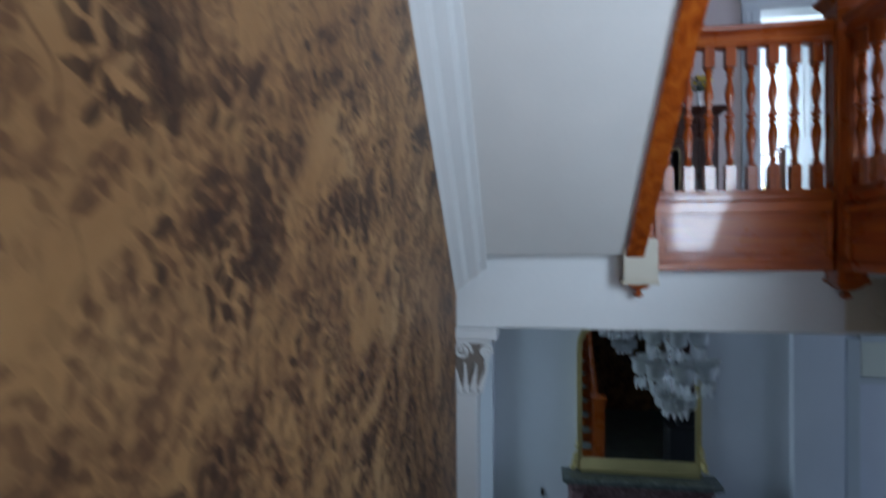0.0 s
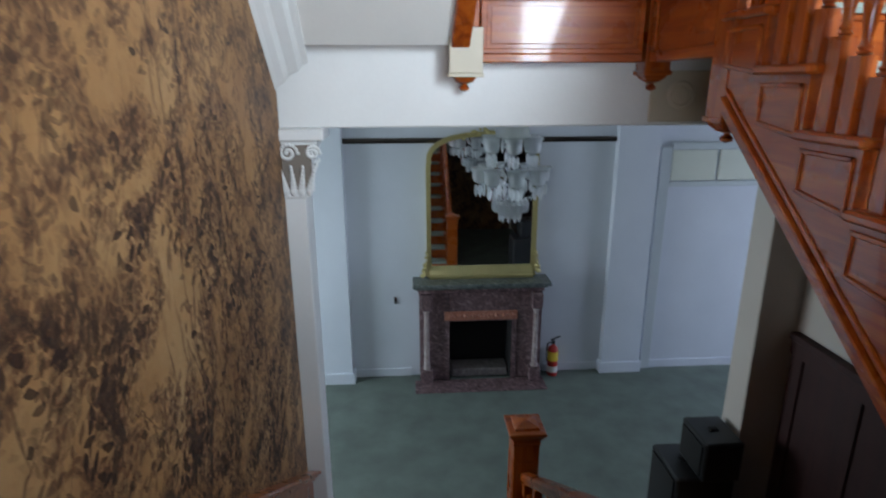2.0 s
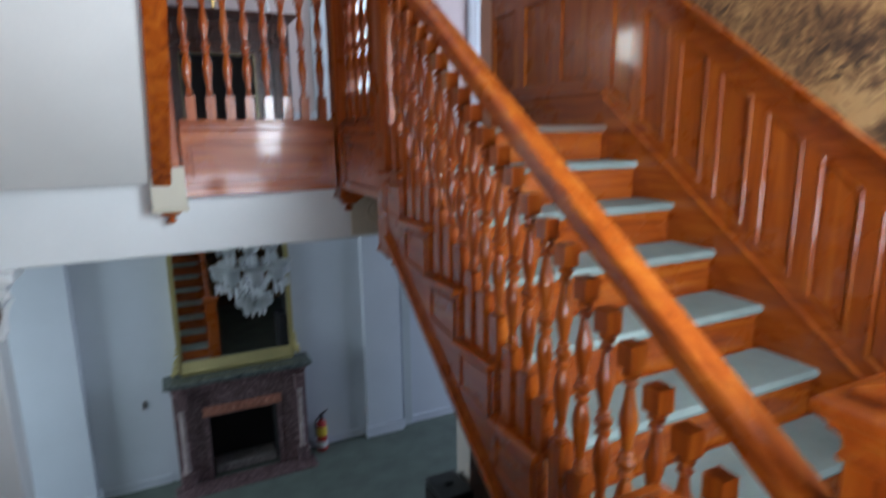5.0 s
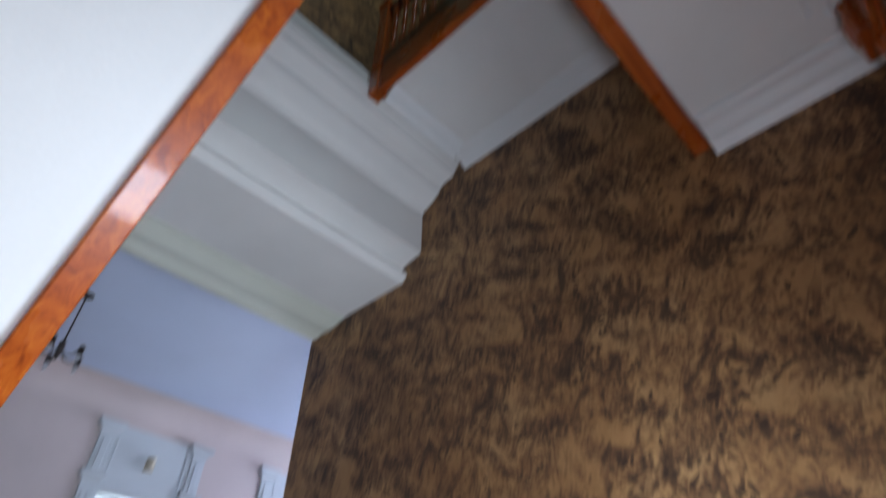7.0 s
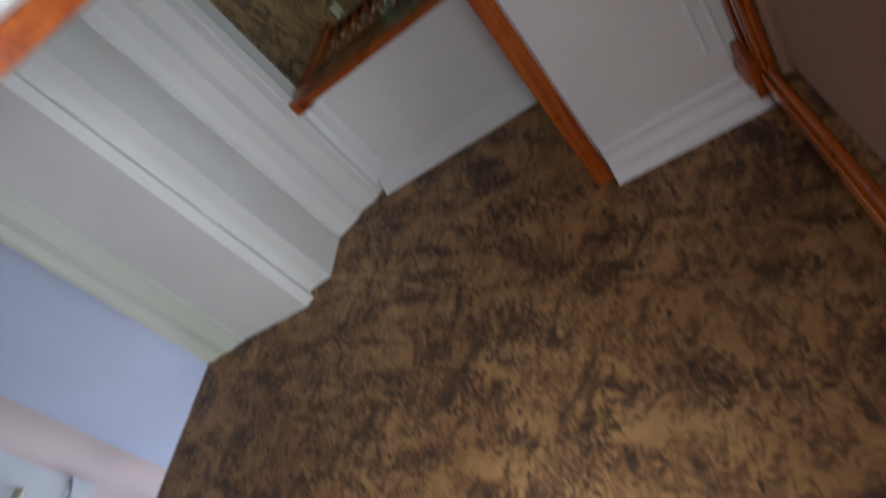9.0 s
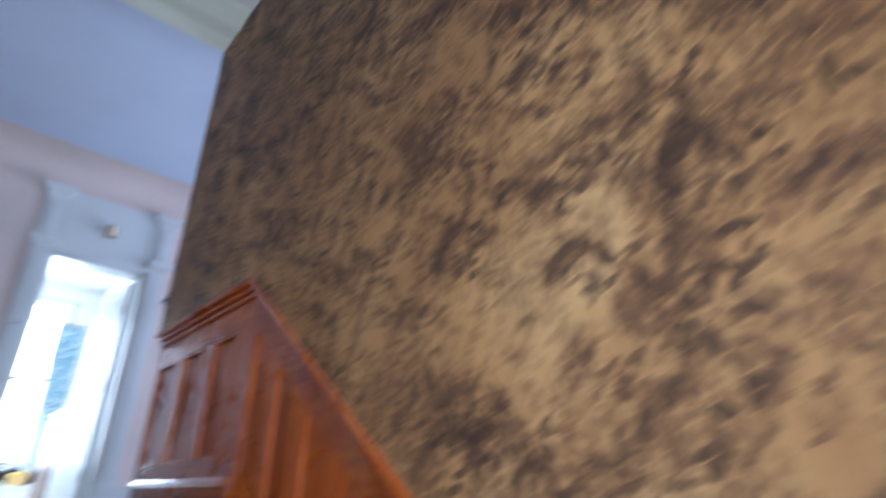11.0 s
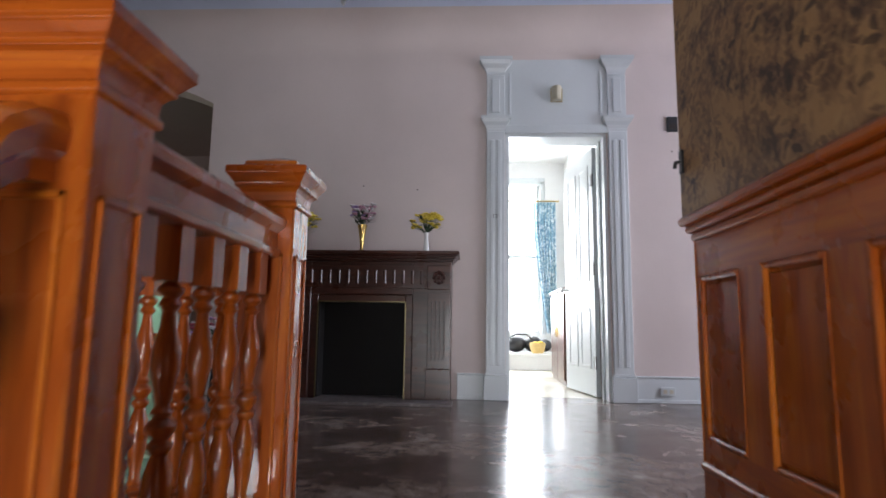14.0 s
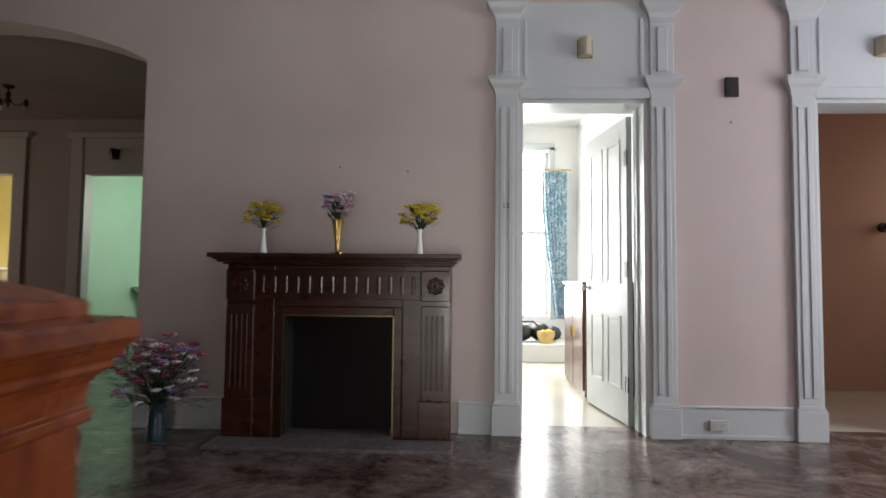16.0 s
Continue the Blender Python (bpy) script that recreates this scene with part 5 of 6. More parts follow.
for z0, z1, o, yy in ((5.02, 5.035, 0.015, 0.05), (5.035, 5.05, 0.03, 0.11), (5.05, 5.062, 0.045, 0.15), (5.062, 5.09, 0.065, 0.18)):
    sh.box((S0 - o, FY - yy, z0), (S1 + o, NY, z1))
part("mantel_shelf", sh, MAHOG, fire, bevel=0.004)
for a in (S0, S1 - 0.2):
    pil = part("pilaster", Shape().box((a + 0.01, FY - 0.03, U + 0.26), (a + 0.19, FY, 4.76)).box((a, FY - 0.04, U), (a + 0.2, FY, U + 0.26)), MAHOG, fire, bevel=0.004)
    fl_ = Shape()
    for q in range(4):
        fl_.box((a + 0.038 + q * 0.034, FY - 0.038, U + 0.33), (a + 0.052 + q * 0.034, FY - 0.03, 4.7))
    part("fluting", fl_, MAHOG, pil, bevel=0.004)
    rb = part("corner_block", Shape().box((a + 0.005, FY - 0.035, 4.79), (a + 0.195, FY, 4.99)), MAHOG, fire, bevel=0.006)
    rs = Shape()
    for q in range(8):
        t = q * math.pi / 4
        rs.ball((a + 0.1 + 0.04 * math.cos(t), FY - 0.037, 4.89 + 0.04 * math.sin(t)), 0.018, 6, 4)
    rs.ball((a + 0.1, FY - 0.04, 4.89), 0.016, 8, 5)
    part("carved_rosette", rs, MAHOG, rb, smooth=0.8)
part("frieze", Shape().box((S0 + 0.2, FY - 0.02, 4.8), (S1 - 0.2, FY, 4.985)), MAHOG, fire, bevel=0.003)
for q in range(14):
    cx = S0 + 0.245 + q * 0.0755
    part("flute", Shape().box((cx - 0.012, FY - 0.032, 4.835), (cx + 0.012, FY - 0.02, 4.95)), MAHOG, fire, bevel=0.006)
solid("hearth", Shape().box((S0 - 0.02, 3.68, U), (S1 + 0.02, FY - 0.045, U + 0.022)).box((O0, FY - 0.04, U), (O1, NY - 0.02, U + 0.02)), SLATE, "dark stone hearth slab in front of the fireplace", "hearth", bevel=0.004)

# ---- flowers ----


def blossoms(vase, at, n, spread, tall, cols, rng, size=0.02, droop=0.0, leaves=18):
    stem, leaf = Shape(), Shape()
    heads = {}
    for i in range(n):
        a, rr = rng.uniform(0, 2 * math.pi), spread * math.sqrt(rng.random())
        h = tall * (rng.uniform(0.65, 1.0) if i % 3 else rng.uniform(0.3, 0.7)) - droop * rr
        tip = Vector((at[0] + rr * math.cos(a), at[1] + rr * 0.8 * math.sin(a), at[2] + h))
        mid = Vector((at[0] + rr * 0.35 * math.cos(a), at[1] + rr * 0.3 * math.sin(a), at[2] + h * 0.55))
        stem.tube([at, mid, tip], 0.0018, 4)
        c = rng.choice(cols)
        s = heads.setdefault(c, Shape())
        for q in range(5):
            b = q * 2 * math.pi / 5 + rng.random()
            d = size * rng.uniform(0.7, 1.1)
            p = tip + Vector((d * math.cos(b), d * math.sin(b), d * 0.35 * rng.uniform(-1, 1)))
            s.ball(p, size * 0.62, 6, 4, 0.6)
        s.ball(tip, size * 0.5, 5, 3)
    for i in range(leaves):
        a, rr = rng.uniform(0, 2 * math.pi), spread * rng.uniform(0.2, 1.0)
        p = Vector((at[0] + rr * math.cos(a), at[1] + rr * 0.8 * math.sin(a), at[2] + tall * rng.uniform(0.15, 0.75) - droop * rr))
        d = Vector((math.cos(a), math.sin(a), rng.uniform(-0.4, 0.8))).normalized() * size * 2.2
        s_ = d.cross(Vector((0, 0, 1))).normalized() * size * 0.55
        up = Vector((0, 0, 0.003))
        leaf.add([p - d, p + s_, p + d, p - s_, p + up], [(0, 1, 4), (1, 2, 4), (2, 3, 4), (3, 0, 4), (0, 3, 2, 1)])
    part("stem_bunch", stem, LEAF, vase)
    part("leaf_bunch", leaf, LEAF, vase)
    for c, s in heads.items():
        part("blossom", s, c, vase, smooth=0.9)


RNG = random.Random(7)


def mantel_vase(x, kind):
    y, z = 3.9, 5.09
    if kind == "brass":
        v = thing("flower_vase", (x, y, z), "trumpet brass vase of pink blossoms on the mantel shelf", "vase", "vases on the mantel")
        pr = [(0.045, 0), (0.045, 0.008), (0.02, 0.016), (0.013, 0.03), (0.016, 0.06), (0.024, 0.13), (0.033, 0.19), (0.042, 0.225), (0.036, 0.225), (0.02, 0.16)]
        part("vase_body", Shape().lathe(pr, (x, y, z), 16), BRASS, v, smooth=0.7)
        blossoms(v, (x, y, z + 0.2), 36, 0.095, 0.2, [P_PINK, P_PINK, P_WHITE, P_LILAC], RNG, 0.02)
    else:
        v = thing("flower_vase", (x, y, z), "slim white porcelain vase of yellow blossoms on the mantel shelf", "vase", "vases on the mantel")
        pr = [(0.026, 0), (0.028, 0.006), (0.024, 0.03), (0.019, 0.08), (0.014, 0.12), (0.014, 0.14), (0.02, 0.165), (0.016, 0.165), (0.01, 0.13)]
        part("vase_body", Shape().lathe(pr, (x, y, z), 14), PORCELAIN, v, smooth=0.7)
        blossoms(v, (x, y, z + 0.14), 34, 0.125, 0.185, [P_YEL], RNG, 0.02)


mantel_vase(-0.86, "white")
mantel_vase(-0.375, "brass")
mantel_vase(0.155, "white")
fv = thing("floor_vase", (-1.5, 3.86, U), "tall blue-black glazed vase of mixed silk flowers on the floor", "vase")
part("vase_body", Shape().lathe([(0.055, 0), (0.06, 0.01), (0.056, 0.05), (0.048, 0.15), (0.042, 0.2), (0.05, 0.235), (0.042, 0.235), (0.036, 0.18)], (-1.5, 3.86, U), 16), BLUE_GLAZE, fv, smooth=0.7)
blossoms(fv, (-1.5, 3.86, U + 0.2), 110, 0.3, 0.5, [P_LILAC, P_RED, P_WHITE, P_PINK, P_RED, P_WHITE], RNG, 0.022, 0.35, 240)

# ---- hall chandelier ----


def chandelier(at, ceiling, r, arms, material, label, name="chandelier"):
    x, y, z = at
    c = thing(name, (x, y, ceiling), label, "chandelier")
    part("canopy", Shape().lathe([(0.06, 0), (0.055, -0.015), (0.03, -0.03), (0.01, -0.04)], (x, y, ceiling), 14), material, c, smooth=0.7)
    part("stem", Shape().tube([(x, y, ceiling - 0.03), (x, y, z + 0.05)], 0.007), material, c)
    part("body", Shape().lathe([(0.006, 0.1), (0.02, 0.08), (0.03, 0.05), (0.018, 0.02), (0.034, 0), (0.03, -0.03), (0.012, -0.05), (0.016, -0.07), (0.004, -0.09)], (x, y, z), 12), material, c, smooth=0.7)
    for i in range(arms):
        a = 2 * math.pi * (i + 0.3) / arms
        d = Vector((math.cos(a), math.sin(a), 0))
        o = Vector((x, y, z))
        pts = [o + d * r * u + Vector((0, 0, h)) for u, h in ((0.1, 0.0), (0.35, -0.05), (0.65, -0.05), (0.9, 0.0), (1.0, 0.03))]
        ar = part("arm", Shape().tube(pts, 0.007, 6), material, c, smooth=0.8)
        e = o + d * r
        part("cup", Shape().lathe([(0.014, 0.03), (0.028, 0.015), (0.02, -0.005), (0.024, -0.02), (0.024, -0.045), (0.012, -0.05)], e, 10), material, ar, smooth=0.7)
        part("bulb", Shape().lathe([(0.01, -0.05), (0.02, -0.075), (0.014, -0.1), (0.003, -0.115)], e, 8), FROST, ar, "clear unlit bulb", smooth=0.8)
    return c


chandelier((-0.31, 2.53, 6.66), HC, 0.19, 5, BRONZE, "five-armed bronze chandelier hanging from the blue ceiling")
chandelier((-4.55, 6.2, 6.85), 7.0, 0.16, 3, BRONZE, "small dark three-armed ceiling light in the corridor", "ceiling_light")

# ---- corridor doorways ----
for x0, x1 in ((-6.4, -5.5), (-4.57, -3.7)):
    d = thing("door_surround_corridor", ((x0 + x1) / 2, YC, U), "grey-white doorway surround with a tall head in the dim corridor", "door surround", "corridor doorways", "structure")
    part("casing", Shape().box((x0 - 0.16, YC - 0.03, U), (x0, YC, 6.75)).box((x1, YC - 0.03, U), (x1 + 0.16, YC, 6.75)).box((x0, YC - 0.015, 6.27), (x1, YC, 6.75)).box((x0 - 0.2, YC - 0.05, 6.75), (x1 + 0.2, YC, 6.82)), BEIGE, d, bevel=0.006)
    part("jamb", Shape().box((x0, YC, U), (x0 + 0.03, YC + 0.15, 6.27)).box((x1 - 0.03, YC, U), (x1, YC + 0.15, 6.27)), TRIM, d)
    sp = thing("sconce", ((x0 + x1) / 2, YC - 0.03, 6.55), "small dark wall light above a corridor doorway", "wall light", "corridor lights")
    part("shade", Shape().lathe([(0.03, 0), (0.05, 0.05), (0.045, 0.11)], ((x0 + x1) / 2, YC - 0.07, 6.48), 10), BRONZE, sp, smooth=0.7)
    part("back_plate", Shape().box(((x0 + x1) / 2 - 0.05, YC - 0.025, 6.46), ((x0 + x1) / 2 + 0.05, YC - 0.015, 6.6)), BRONZE, sp)

yc = thing("low_cabinet", (-7.6, 10.2, U), "cream cabinet against the yellow wall", "cabinet")
part("body", Shape().box((-7.79, 9.87, U), (-7.4, 10.55, U + 1.12)), IVORY, yc, bevel=0.008)
part("top", Shape().box((-7.79, 9.85, U + 1.12), (-7.37, 10.57, U + 1.16)), PORCELAIN, yc, bevel=0.006)
for y0, ky in ((9.89, 10.17), (10.22, 10.26)):
    dn = part("door", Shape().box((-7.4, y0, U + 0.06), (-7.385, y0 + 0.31, U + 1.08)), IVORY, yc, bevel=0.004)
    part("knob", Shape().ball((-7.373, ky, U + 0.6), 0.014, 8, 5), STEEL, dn, smooth=1)

# green bathroom: basin, cistern, stool, small things
sk = thing("wash_basin", (-5.05, 9.9, U), "white porcelain pedestal basin against the mint wall", "basin")
part("bowl", Shape().lathe([(0.06, 0.62), (0.12, 0.7), (0.22, 0.8), (0.25, 0.86), (0.21, 0.86), (0.1, 0.76)], (-5.0, 9.9, U), 16), PORCELAIN, sk, smooth=0.6)
part("pedestal", Shape().lathe([(0.11, 0), (0.08, 0.1), (0.07, 0.5), (0.1, 0.66)], (-5.0, 9.9, U), 12), PORCELAIN, sk, smooth=0.7)
tk = thing("cistern_box", (-4.2, 10.45, U), "pale mint panel on two legs by the far wall", "cabinet")
part("body", Shape().box((-4.55, 10.3, U + 0.42), (-3.75, 10.58, U + 0.85)), PORCELAIN, tk, bevel=0.01)
for dx in (-4.45, -3.85):
    part("leg", Shape().box((dx, 10.35, U), (dx + 0.04, 10.5, U + 0.42)), PORCELAIN, tk)
st = thing("low_stool", (-4.85, 9.0, U), "low dark wooden stool with small clutter on it", "stool")
part("seat", Shape().box((-5.1, 8.85, U + 0.26), (-4.68, 9.2, U + 0.3)), DARKWOOD, st, bevel=0.006)
for lx in (-5.08, -4.73):
    for ly in (8.88, 9.14):
        part("leg", Shape().box((lx, ly, U), (lx + 0.03, ly + 0.03, U + 0.26)), DARKWOOD, st)
pot = thing("small_basket", (-4.9, 9.02, U + 0.3), "small straw basket with red and yellow packets", "basket")
part("bowl", Shape().lathe([(0.05, 0), (0.09, 0.06), (0.095, 0.07), (0.08, 0.07)], (-4.9, 9.02, U + 0.3), 12), WICKER, pot, smooth=0.7)
part("packet", Shape().box((-4.94, 8.99, U + 0.33), (-4.88, 9.04, U + 0.42)), RED, pot)
part("packet", Shape().box((-4.88, 9.0, U + 0.33), (-4.84, 9.06, U + 0.4)), LABEL_Y, pot)

# ---- bright bedroom ----
win = thing("window_bedroom", (0.63, 8.2, 4.45), "tall bright bedroom window with white sashes", "window", kind="structure")
part("window_frame", Shape().box((-0.42, 8.17, 4.4), (-0.35, 8.2, 6.8)).box((1.62, 8.17, 4.4), (1.69, 8.2, 6.8)).box((-0.42, 8.17, 6.75), (1.69, 8.2, 6.85)), TRIM, win, bevel=0.004)
m_glow, g_nt, g_b = mat("bright_outdoor_sky", 1.0)
g_b.inputs["Base Color"].default_value = (0, 0, 0, 1)
g_b.inputs["Emission Color"].default_value = (0.93, 0.97, 1, 1)
g_b.inputs["Emission Strength"].default_value = 5.0
struct("backdrop", Shape().box((-1.5, 9.0, 3.5), (3.0, 9.02, 8.0)), m_glow, "white daylight sky outside the bedroom window")
part("sash", Shape().box((-0.35, 8.3, 4.45), (-0.3, 8.34, 6.75)).box((1.57, 8.3, 4.45), (1.62, 8.34, 6.75)).box((-0.3, 8.3, 5.58), (1.57, 8.34, 5.63)), TRIM, win)
cur = thing("curtain", (1.66, 8.06, 4.3), "blue and white patterned curtain gathered beside the window", "curtain")
cs = Shape()
N_ = 36
rows_ = [(6.43, 1.0), (5.9, 0.98), (5.3, 0.8), (4.9, 0.62), (4.42, 0.45)]
vs, fs = [], []
for z, wd in rows_:
    for i in range(N_ + 1):
        u = i / N_
        xx = 1.84 - 0.34 * wd * (1 - u)
        vs.append((xx, 8.06 + 0.025 * math.sin(u * 44), z))
n1 = len(vs)
vs += [(a, b + 0.008, c) for a, b, c in vs]
for r_ in range(len(rows_) - 1):
    for i in range(N_):
        q = r_ * (N_ + 1) + i
        fs += [(q, q + 1, q + N_ + 2, q + N_ + 1), (n1 + q, n1 + q + N_ + 1, n1 + q + N_ + 2, n1 + q + 1)]
cs.add(vs, fs)
part("cloth", cs, CURTAIN, cur, smooth=1.2)
part("rod", Shape().tube([(-0.4, 8.1, 6.46), (1.9, 8.1, 6.46)], 0.012), BRASS, cur)
solid("window_seat", Shape().box((-0.8, 7.6, U), (1.98, 8.17, U + 0.2)).box((-0.8, 7.57, U + 0.2), (1.98, 8.17, U + 0.235)), WHITE, "low cream window seat along the bedroom wall", "bench", bevel=0.006)
bag = thing("travel_bag", (1.25, 7.85, U + 0.235), "soft black travel bag lying on the window seat", "bag")
part("bag_body", Shape().ball((1.2, 7.85, U + 0.36), 0.15, 14, 8, 0.82).ball((1.45, 7.9, U + 0.36), 0.14, 14, 8, 0.85).ball((1.62, 7.92, U + 0.34), 0.12, 12, 8, 0.8), BLACK, bag, smooth=1.2)
part("strap", Shape().tube([(1.1, 7.78, U + 0.45), (1.2, 7.74, U + 0.5), (1.35, 7.76, U + 0.5), (1.42, 7.8, U + 0.44)], 0.012), BLACK, bag)
bk = thing("basket", (1.5, 7.68, U + 0.235), "small round straw basket on the window seat", "basket")
part("bowl", Shape().lathe([(0.08, 0), (0.1, 0.05), (0.115, 0.12), (0.11, 0.15), (0.095, 0.14)], (1.5, 7.68, U + 0.235), 14), WICKER, bk, smooth=0.7)
part("contents", Shape().ball((1.47, 7.68, U + 0.37), 0.05, 8, 5, 0.7).ball((1.54, 7.69, U + 0.38), 0.045, 8, 5, 0.7), P_YEL, bk, smooth=1)
ds = thing("dresser", (1.75, 5.9, U), "walnut cupboard behind the open door", "cupboard")
part("body", Shape().box((1.53, 5.45, U), (1.99, 6.4, U + 1.0)), DRESSER, ds, bevel=0.006)
part("top", Shape().box((1.5, 5.42, U + 1.0), (1.995, 6.43, U + 1.03)), DRESSER, ds, bevel=0.006)
for y0, y1, hy in ((5.47, 5.915, 5.88), (5.935, 6.38, 5.96)):
    dd = part("door", Shape().box((1.512, y0, U + 0.05), (1.53, y1, U + 0.97)), DRESSER, ds, bevel=0.004)
    part("handle", Shape().box((1.495, hy - 0.006, U + 0.5), (1.512, hy + 0.006, U + 0.6)), BRASS, dd)

# ---- ground floor fireplace and mirror ----
GX, GY = -0.43, 3.92
gf = thing("fireplace", (GX, 4.1, 0), "rose-grey marble fireplace with slim columns and a pink frieze", "fireplace")
part("side_jamb", Shape().box((GX - 0.72, GY, 0.02), (GX - 0.37, 4.1, 1.14)), MARBLE, gf, bevel=0.006)
part("side_jamb", Shape().box((GX + 0.37, GY, 0.02), (GX + 0.72, 4.1, 1.14)), MARBLE, gf, bevel=0.006)
part("lintel", Shape().box((GX - 0.37, GY, 0.77), (GX + 0.37, 4.1, 1.14)), MARBLE, gf, bevel=0.006)
part("shelf", Shape().box((GX - 0.79, 3.79, 1.23), (GX + 0.79, 4.1, 1.275)).box((GX - 0.76, 3.83, 1.2), (GX + 0.76, 4.1, 1.23)), MARBLE_TOP, gf, "polished dark grey shelf", 0.006)
part("architrave", Shape().box((GX - 0.73, 3.88, 1.14), (GX + 0.73, 4.1, 1.2)), MARBLE, gf, bevel=0.006)
part("frieze", Shape().box((GX - 0.43, GY - 0.012, 0.79), (GX + 0.43, GY, 0.9)), PINKTILE, gf, "mottled pink frieze band")
for x0 in (GX - 0.42, GX + 0.37):
    part("inner_trim", Shape().box((x0, GY - 0.012, 0.02), (x0 + 0.05, GY, 0.79)), MARBLE, gf)
for q in range(9):
    cx = GX - 0.36 + q * 0.09
    part("carved_scroll", Shape().ball((cx, GY - 0.014, 0.845), 0.026, 8, 5, 1.1).ball((cx + 0.036, GY - 0.013, 0.838 + 0.02 * (q % 2)), 0.017, 6, 4), PINKTILE, gf, smooth=1)
for sx in (-0.64, 0.64):
    cl = part("column", Shape().lathe([(0.045, 0.2), (0.045, 0.23), (0.034, 0.25), (0.03, 0.6), (0.028, 0.9), (0.04, 0.93), (0.045, 0.95)], (GX + sx, GY - 0.05, 0), 14), MARBLE_PALE, gf, "slim pale polished column", smooth=0.6)
    part("column_base", Shape().box((GX + sx - 0.07, GY - 0.11, 0.02), (GX + sx + 0.07, GY, 0.2)), MARBLE, gf, bevel=0.008)
    part("column_capital", Shape().box((GX + sx - 0.065, GY - 0.11, 0.95), (GX + sx + 0.065, GY, 1.14)), MARBLE, gf, bevel=0.012)
part("firebox", Shape().box((GX - 0.36, 4.25, 0), (GX + 0.36, 4.275, 0.76)), SOOT, gf, "sooty black firebox back")
for x0 in (GX - 0.366, GX + 0.36):
    part("firebox_side", Shape().box((x0, 3.93, 0.02), (x0 + 0.006, 4.25, 0.76)), SOOT, gf)
part("ash_ledge", Shape().box((GX - 0.34, 3.98, 0.02), (GX + 0.34, 4.24, 0.12)), SLATE, gf, "dull stone grate ledge", 0.01)
solid("hearth", Shape().box((GX - 0.78, 3.64, 0), (GX + 0.76, GY, 0.02)), MARBLE, "rose-grey marble hearth slab on the ground floor", "hearth", bevel=0.004)

mr = thing("overmantel_mirror", (GX + 0.01, 4.05, 1.275), "tall arched overmantel mirror in a worn gilt frame", "mirror")
MX, MW, MZ0, MZS = GX + 0.01, 0.63, 1.29, 2.55
outline = lambda w, top, z0: [(MX - w, z0), (MX + w, z0)] + [(MX + w * math.cos(a) if True else 0, MZS + (top - MZS) * math.sin(a) ** 0.6) for a in [math.pi * i / 16 for i in range(17)]]
part("glass", Shape().prism(outline(MW - 0.045, 2.895, MZ0 + 0.075), "y", 4.05, 4.06), MIRROR, mr, "silvered glass")
op_, ip_ = outline(MW, 2.94, MZ0), outline(MW - 0.05, 2.89, MZ0 + 0.08)
frs = Shape()
n_ = len(op_)
frs.add([(a, 4.02, b) for a, b in op_] + [(a, 4.03, b) for a, b in ip_] + [(a, 4.1, b) for a, b in op_] + [(a, 4.065, b) for a, b in ip_],
        [f for i in range(n_) for j in [(i + 1) % n_] for f in ((i, j, n_ + j, n_ + i), (i, 2 * n_ + i, 2 * n_ + j, j), (n_ + i, n_ + j, 3 * n_ + j, 3 * n_ + i), (2 * n_ + i, 3 * n_ + i, 3 * n_ + j, 2 * n_ + j))])
part("gilt_frame", frs, GILT, mr, smooth=0.5)
part("bottom_rail", Shape().prism([(4.06, MZ0 - 0.012), (3.985, MZ0 - 0.012), (3.98, MZ0 + 0.02), (3.995, MZ0 + 0.03), (4.0, MZ0 + 0.05), (4.045, MZ0 + 0.13), (4.06, MZ0 + 0.13)], "x", MX - MW + 0.03, MX + MW - 0.03), GILT, mr, "pale gilt sloping bottom rail", smooth=0.5)
orn = Shape()
r7 = random.Random(3)
for i in range(46):
    u = r7.uniform(-1, 1)
    orn.ball((MX + u * 0.24, 4.02 - r7.random() * 0.02, 2.93 - 0.06 * abs(u) + r7.uniform(-0.03, 0.06) * (1 - abs(u) * 0.6)), r7.uniform(0.012, 0.026), 6, 4)
part("crest", orn, GILT, mr, "carved gilt crest", smooth=1)
for sx in (-1, 1):
    o2 = Shape()
    for i in range(26):
        k = r7.random()
        o2.ball((MX + sx * (MW + 0.045 * (1 - k) - 0.01 + r7.uniform(-0.02, 0.02)), 4.01 + r7.uniform(-0.015, 0.015), MZ0 + 0.02 + 0.3 * k), r7.uniform(0.014, 0.028) * (1.1 - 0.5 * k), 6, 4)
    part("scroll", o2, GILT, mr, "carved gilt side scroll", smooth=1)

# ---- crystal chandelier of the ground floor ----
CX, CY = -0.36, 2.65
cc = thing("crystal_chandelier", (CX, CY, 3.5), "large crystal chandelier hung with frosted glass shades and drops", "chandelier")
part("stem", Shape().tube([(CX, CY, 3.5), (CX, CY, 2.4)], 0.014), STEEL, cc)
part("top_crown", Shape().lathe([(0.02, 3.2), (0.13, 3.13), (0.15, 3.02), (0.13, 3.0), (0.04, 3.06)], (CX, CY, 0), 14), FROST, cc, smooth=0.7)
part("column", Shape().lathe([(0.02, 3.0), (0.06, 2.95), (0.03, 2.85), (0.075, 2.75), (0.03, 2.66), (0.08, 2.58), (0.05, 2.5), (0.02, 2.45)], (CX, CY, 0), 12), CRYSTAL, cc, smooth=0.7)
part("bottom_bowl", Shape().lathe([(0.01, 2.3), (0.07, 2.32), (0.14, 2.38), (0.165, 2.45), (0.15, 2.45), (0.09, 2.4)], (CX, CY, 0), 16), FROST, cc, smooth=0.7)
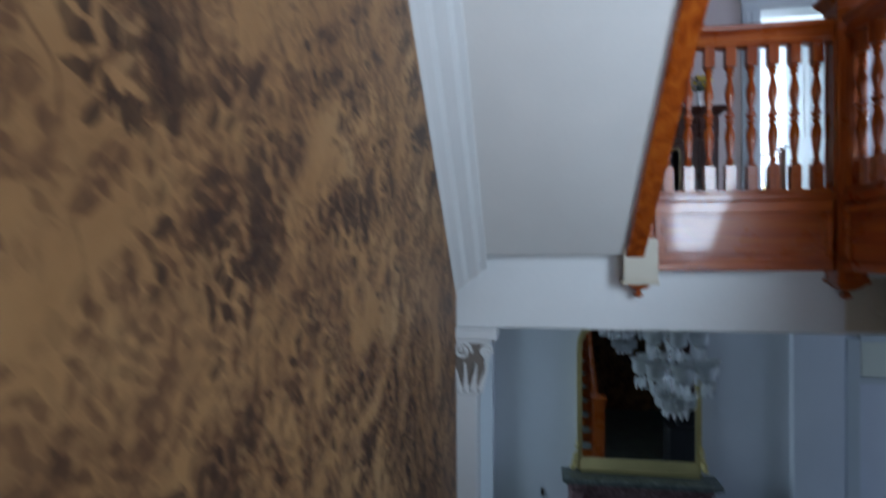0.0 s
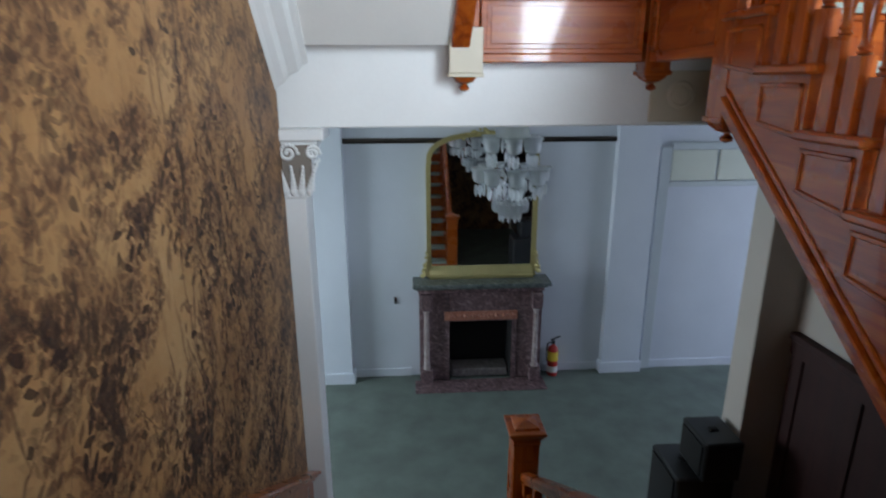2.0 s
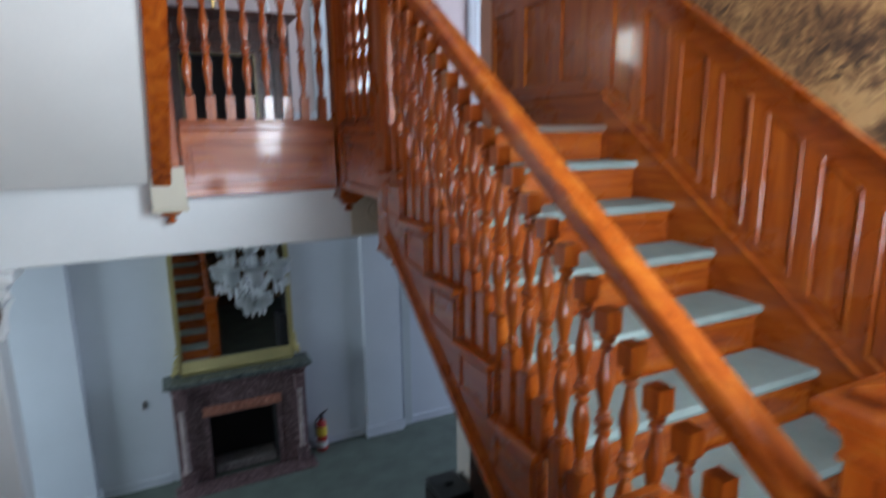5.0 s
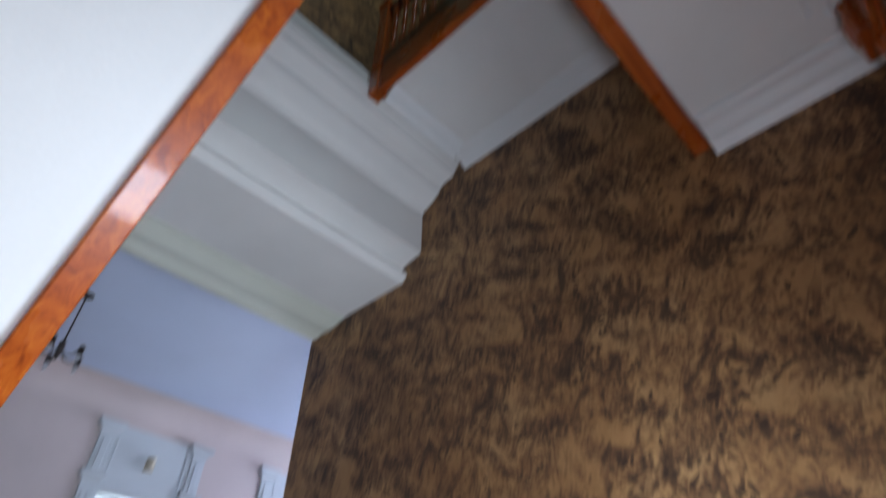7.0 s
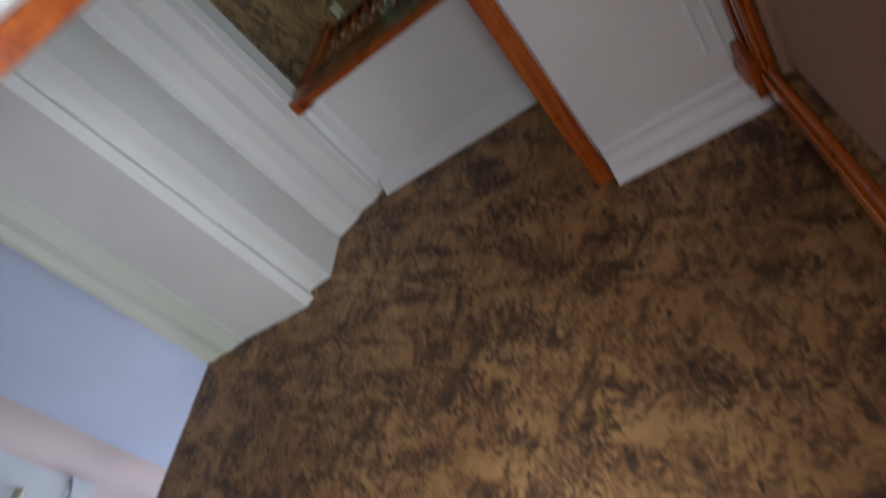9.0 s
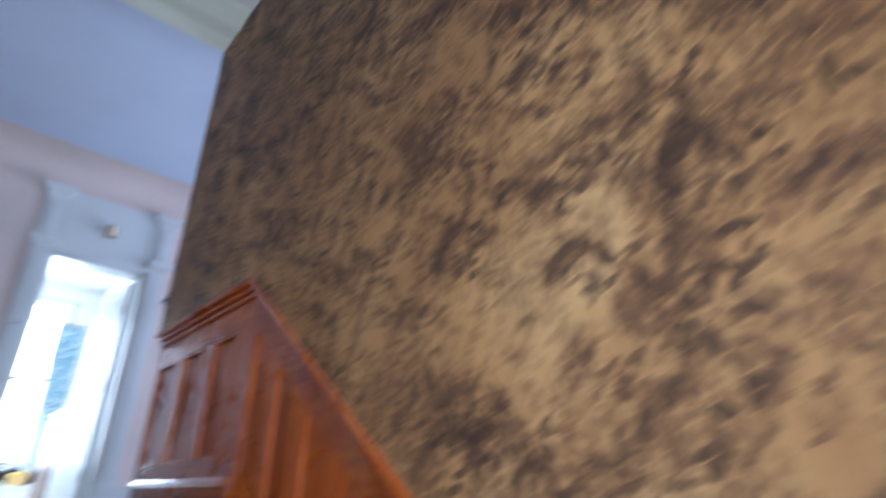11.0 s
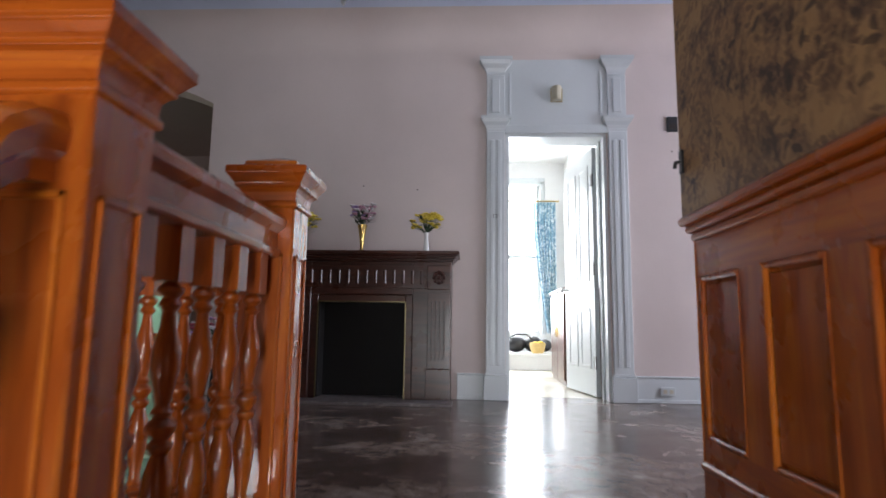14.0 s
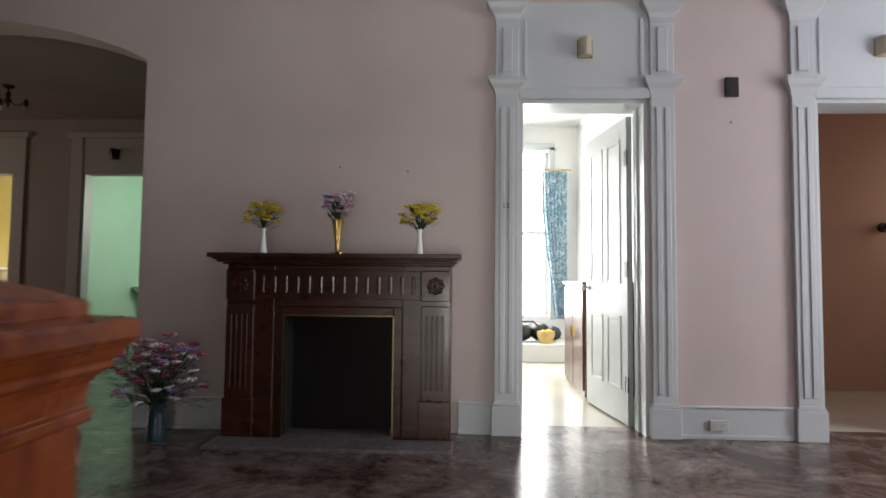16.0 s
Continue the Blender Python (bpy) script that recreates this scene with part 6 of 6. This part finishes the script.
drop = Shape().lathe([(0.002, 0.0), (0.012, -0.012), (0.016, -0.05), (0.012, -0.09), (0.002, -0.11)], (0, 0, 0), 6)
DROP = mesh_of(drop, "crystal_drop", FROST, smooth=0.3)
for tier, (n_arm, R_, z_) in enumerate(((8, 0.27, 2.62), (6, 0.2, 2.88))):
    for i in range(n_arm):
        a = 2 * math.pi * (i + 0.4 * tier) / n_arm
        d = Vector((math.cos(a), math.sin(a), 0))
        o = Vector((CX, CY, z_))
        ar = part("arm", Shape().tube([o + d * R_ * u + Vector((0, 0, h)) for u, h in ((0.1, -0.05), (0.4, -0.14), (0.75, -0.12), (1, 0))], 0.009, 6), CRYSTAL, cc, smooth=0.9)
        e = o + d * R_
        part("shade", Shape().lathe([(0.018, 0.0), (0.056, 0.02), (0.07, 0.06), (0.066, 0.1), (0.085, 0.14), (0.078, 0.14), (0.058, 0.09), (0.05, 0.03)], e, 12), FROST, ar, "fluted frosted glass shade", smooth=0.7)
        for q in range(4):
            b = a + q * math.pi / 2
            piece("drop", DROP, cc, e + Vector((0.035 * math.cos(b), 0.035 * math.sin(b), -0.005)))
for ring, (n_d, R_, z_) in enumerate(((18, 0.15, 2.48), (16, 0.14, 3.0), (14, 0.11, 2.62), (10, 0.09, 2.39))):
    for i in range(n_d):
        a = 2 * math.pi * i / n_d
        piece("drop", DROP, cc, (CX + R_ * math.cos(a), CY + R_ * math.sin(a), z_))

# ---- ground floor things ----
fe = thing("fire_extinguisher", (0.47, 4.02, 0), "red fire extinguisher with a yellow label standing by the fireplace", "fire extinguisher")
part("cylinder", Shape().lathe([(0.06, 0.0), (0.065, 0.02), (0.065, 0.33), (0.05, 0.37), (0.022, 0.39), (0.022, 0.41)], (0.47, 4.0, 0), 14), RED, fe, smooth=0.6)
part("label_band", Shape().lathe([(0.0665, 0.2), (0.0665, 0.32)], (0.47, 4.0, 0), 14), LABEL_Y, fe, "yellow instruction label", smooth=0.6)
part("label_band", Shape().lathe([(0.0665, 0.05), (0.0665, 0.13)], (0.47, 4.0, 0), 14), LABEL_W, fe, "white instruction label", smooth=0.6)
part("valve", Shape().box((0.45, 3.985, 0.41), (0.49, 4.015, 0.45)).prism([(0.44, 0.45), (0.55, 0.5), (0.55, 0.51), (0.44, 0.465)], "y", 3.99, 4.01), BLACK, fe)
part("hose", Shape().tube([(0.45, 4.0, 0.43), (0.4, 3.99, 0.42), (0.385, 3.98, 0.33), (0.39, 3.98, 0.2)], 0.01), BLACK, fe, smooth=0.9)


def speaker(x0, x1, y0, y1, z0, z1, label):
    s = thing("loudspeaker", ((x0 + x1) / 2, (y0 + y1) / 2, z0), label, "loudspeaker", "stacked loudspeakers")
    part("cabinet", Shape().box((x0, y0, z0), (x1, y1, z1)), BLACK, s, bevel=0.012)
    part("grille", Shape().box((x0 - 0.012, y0 + 0.03, z0 + 0.03), (x0, y1 - 0.03, z1 - 0.03)), GRILLE, s, bevel=0.004)
    part("handle", Shape().box((x0 + 0.1, (y0 + y1) / 2 - 0.02, z1), (x1 - 0.1, (y0 + y1) / 2 + 0.02, z1 + 0.012)), GRILLE, s, bevel=0.004)


speaker(0.49, 0.89, 0.88, 1.28, 0, 0.93, "large black loudspeaker cabinet standing on the floor")
speaker(0.63, 0.89, 0.84, 1.17, 0.93, 1.22, "smaller black loudspeaker stacked on a larger one")
ct = thing("open_carton", (0.9, 0.62, 0), "open brown cardboard carton beside the loudspeakers", "box")
part("wall", Shape().box((0.72, 0.45, 0), (1.07, 0.46, 0.72)).box((0.72, 0.81, 0), (1.07, 0.82, 0.72)).box((0.72, 0.46, 0), (0.73, 0.81, 0.72)).box((1.06, 0.46, 0), (1.07, 0.81, 0.72)).box((0.73, 0.46, 0.0), (1.06, 0.81, 0.6)), CARD, ct)
part("flap", Shape().prism([(0.72, 0.72), (0.73, 0.72), (0.66, 0.77), (0.65, 0.76)], "y", 0.46, 0.81), CARD, ct)
sw = thing("light_switch", (-1.42, 4.09, 1.0), "tiny dark switch on the pale wall", "switch")
part("plate", Shape().box((-1.44, 4.085, 0.95), (-1.41, 4.1, 1.03)), BRONZE, sw)
# sconce on the high wall
ws = thing("wall_sconce", (0.5, -0.03, 10.95), "pale wall sconce with two glass shades high on the papered wall", "wall light")
part("back_plate", Shape().box((0.42, -0.03, 10.8), (0.58, 0, 11.1)), IVORY, ws, bevel=0.006)
for dx in (-0.2, 0.2):
    ar = part("arm", Shape().tube([(0.5 + dx * 0.2, -0.02, 10.95), (0.5 + dx * 0.7, -0.1, 10.9), (0.5 + dx, -0.14, 10.95)], 0.016), IVORY, ws)
    part("shade", Shape().lathe([(0.03, 0), (0.09, 0.06), (0.1, 0.15), (0.08, 0.15)], (0.5 + dx, -0.14, 10.95), 12), FROST, ar, "round glass shade", smooth=0.7)
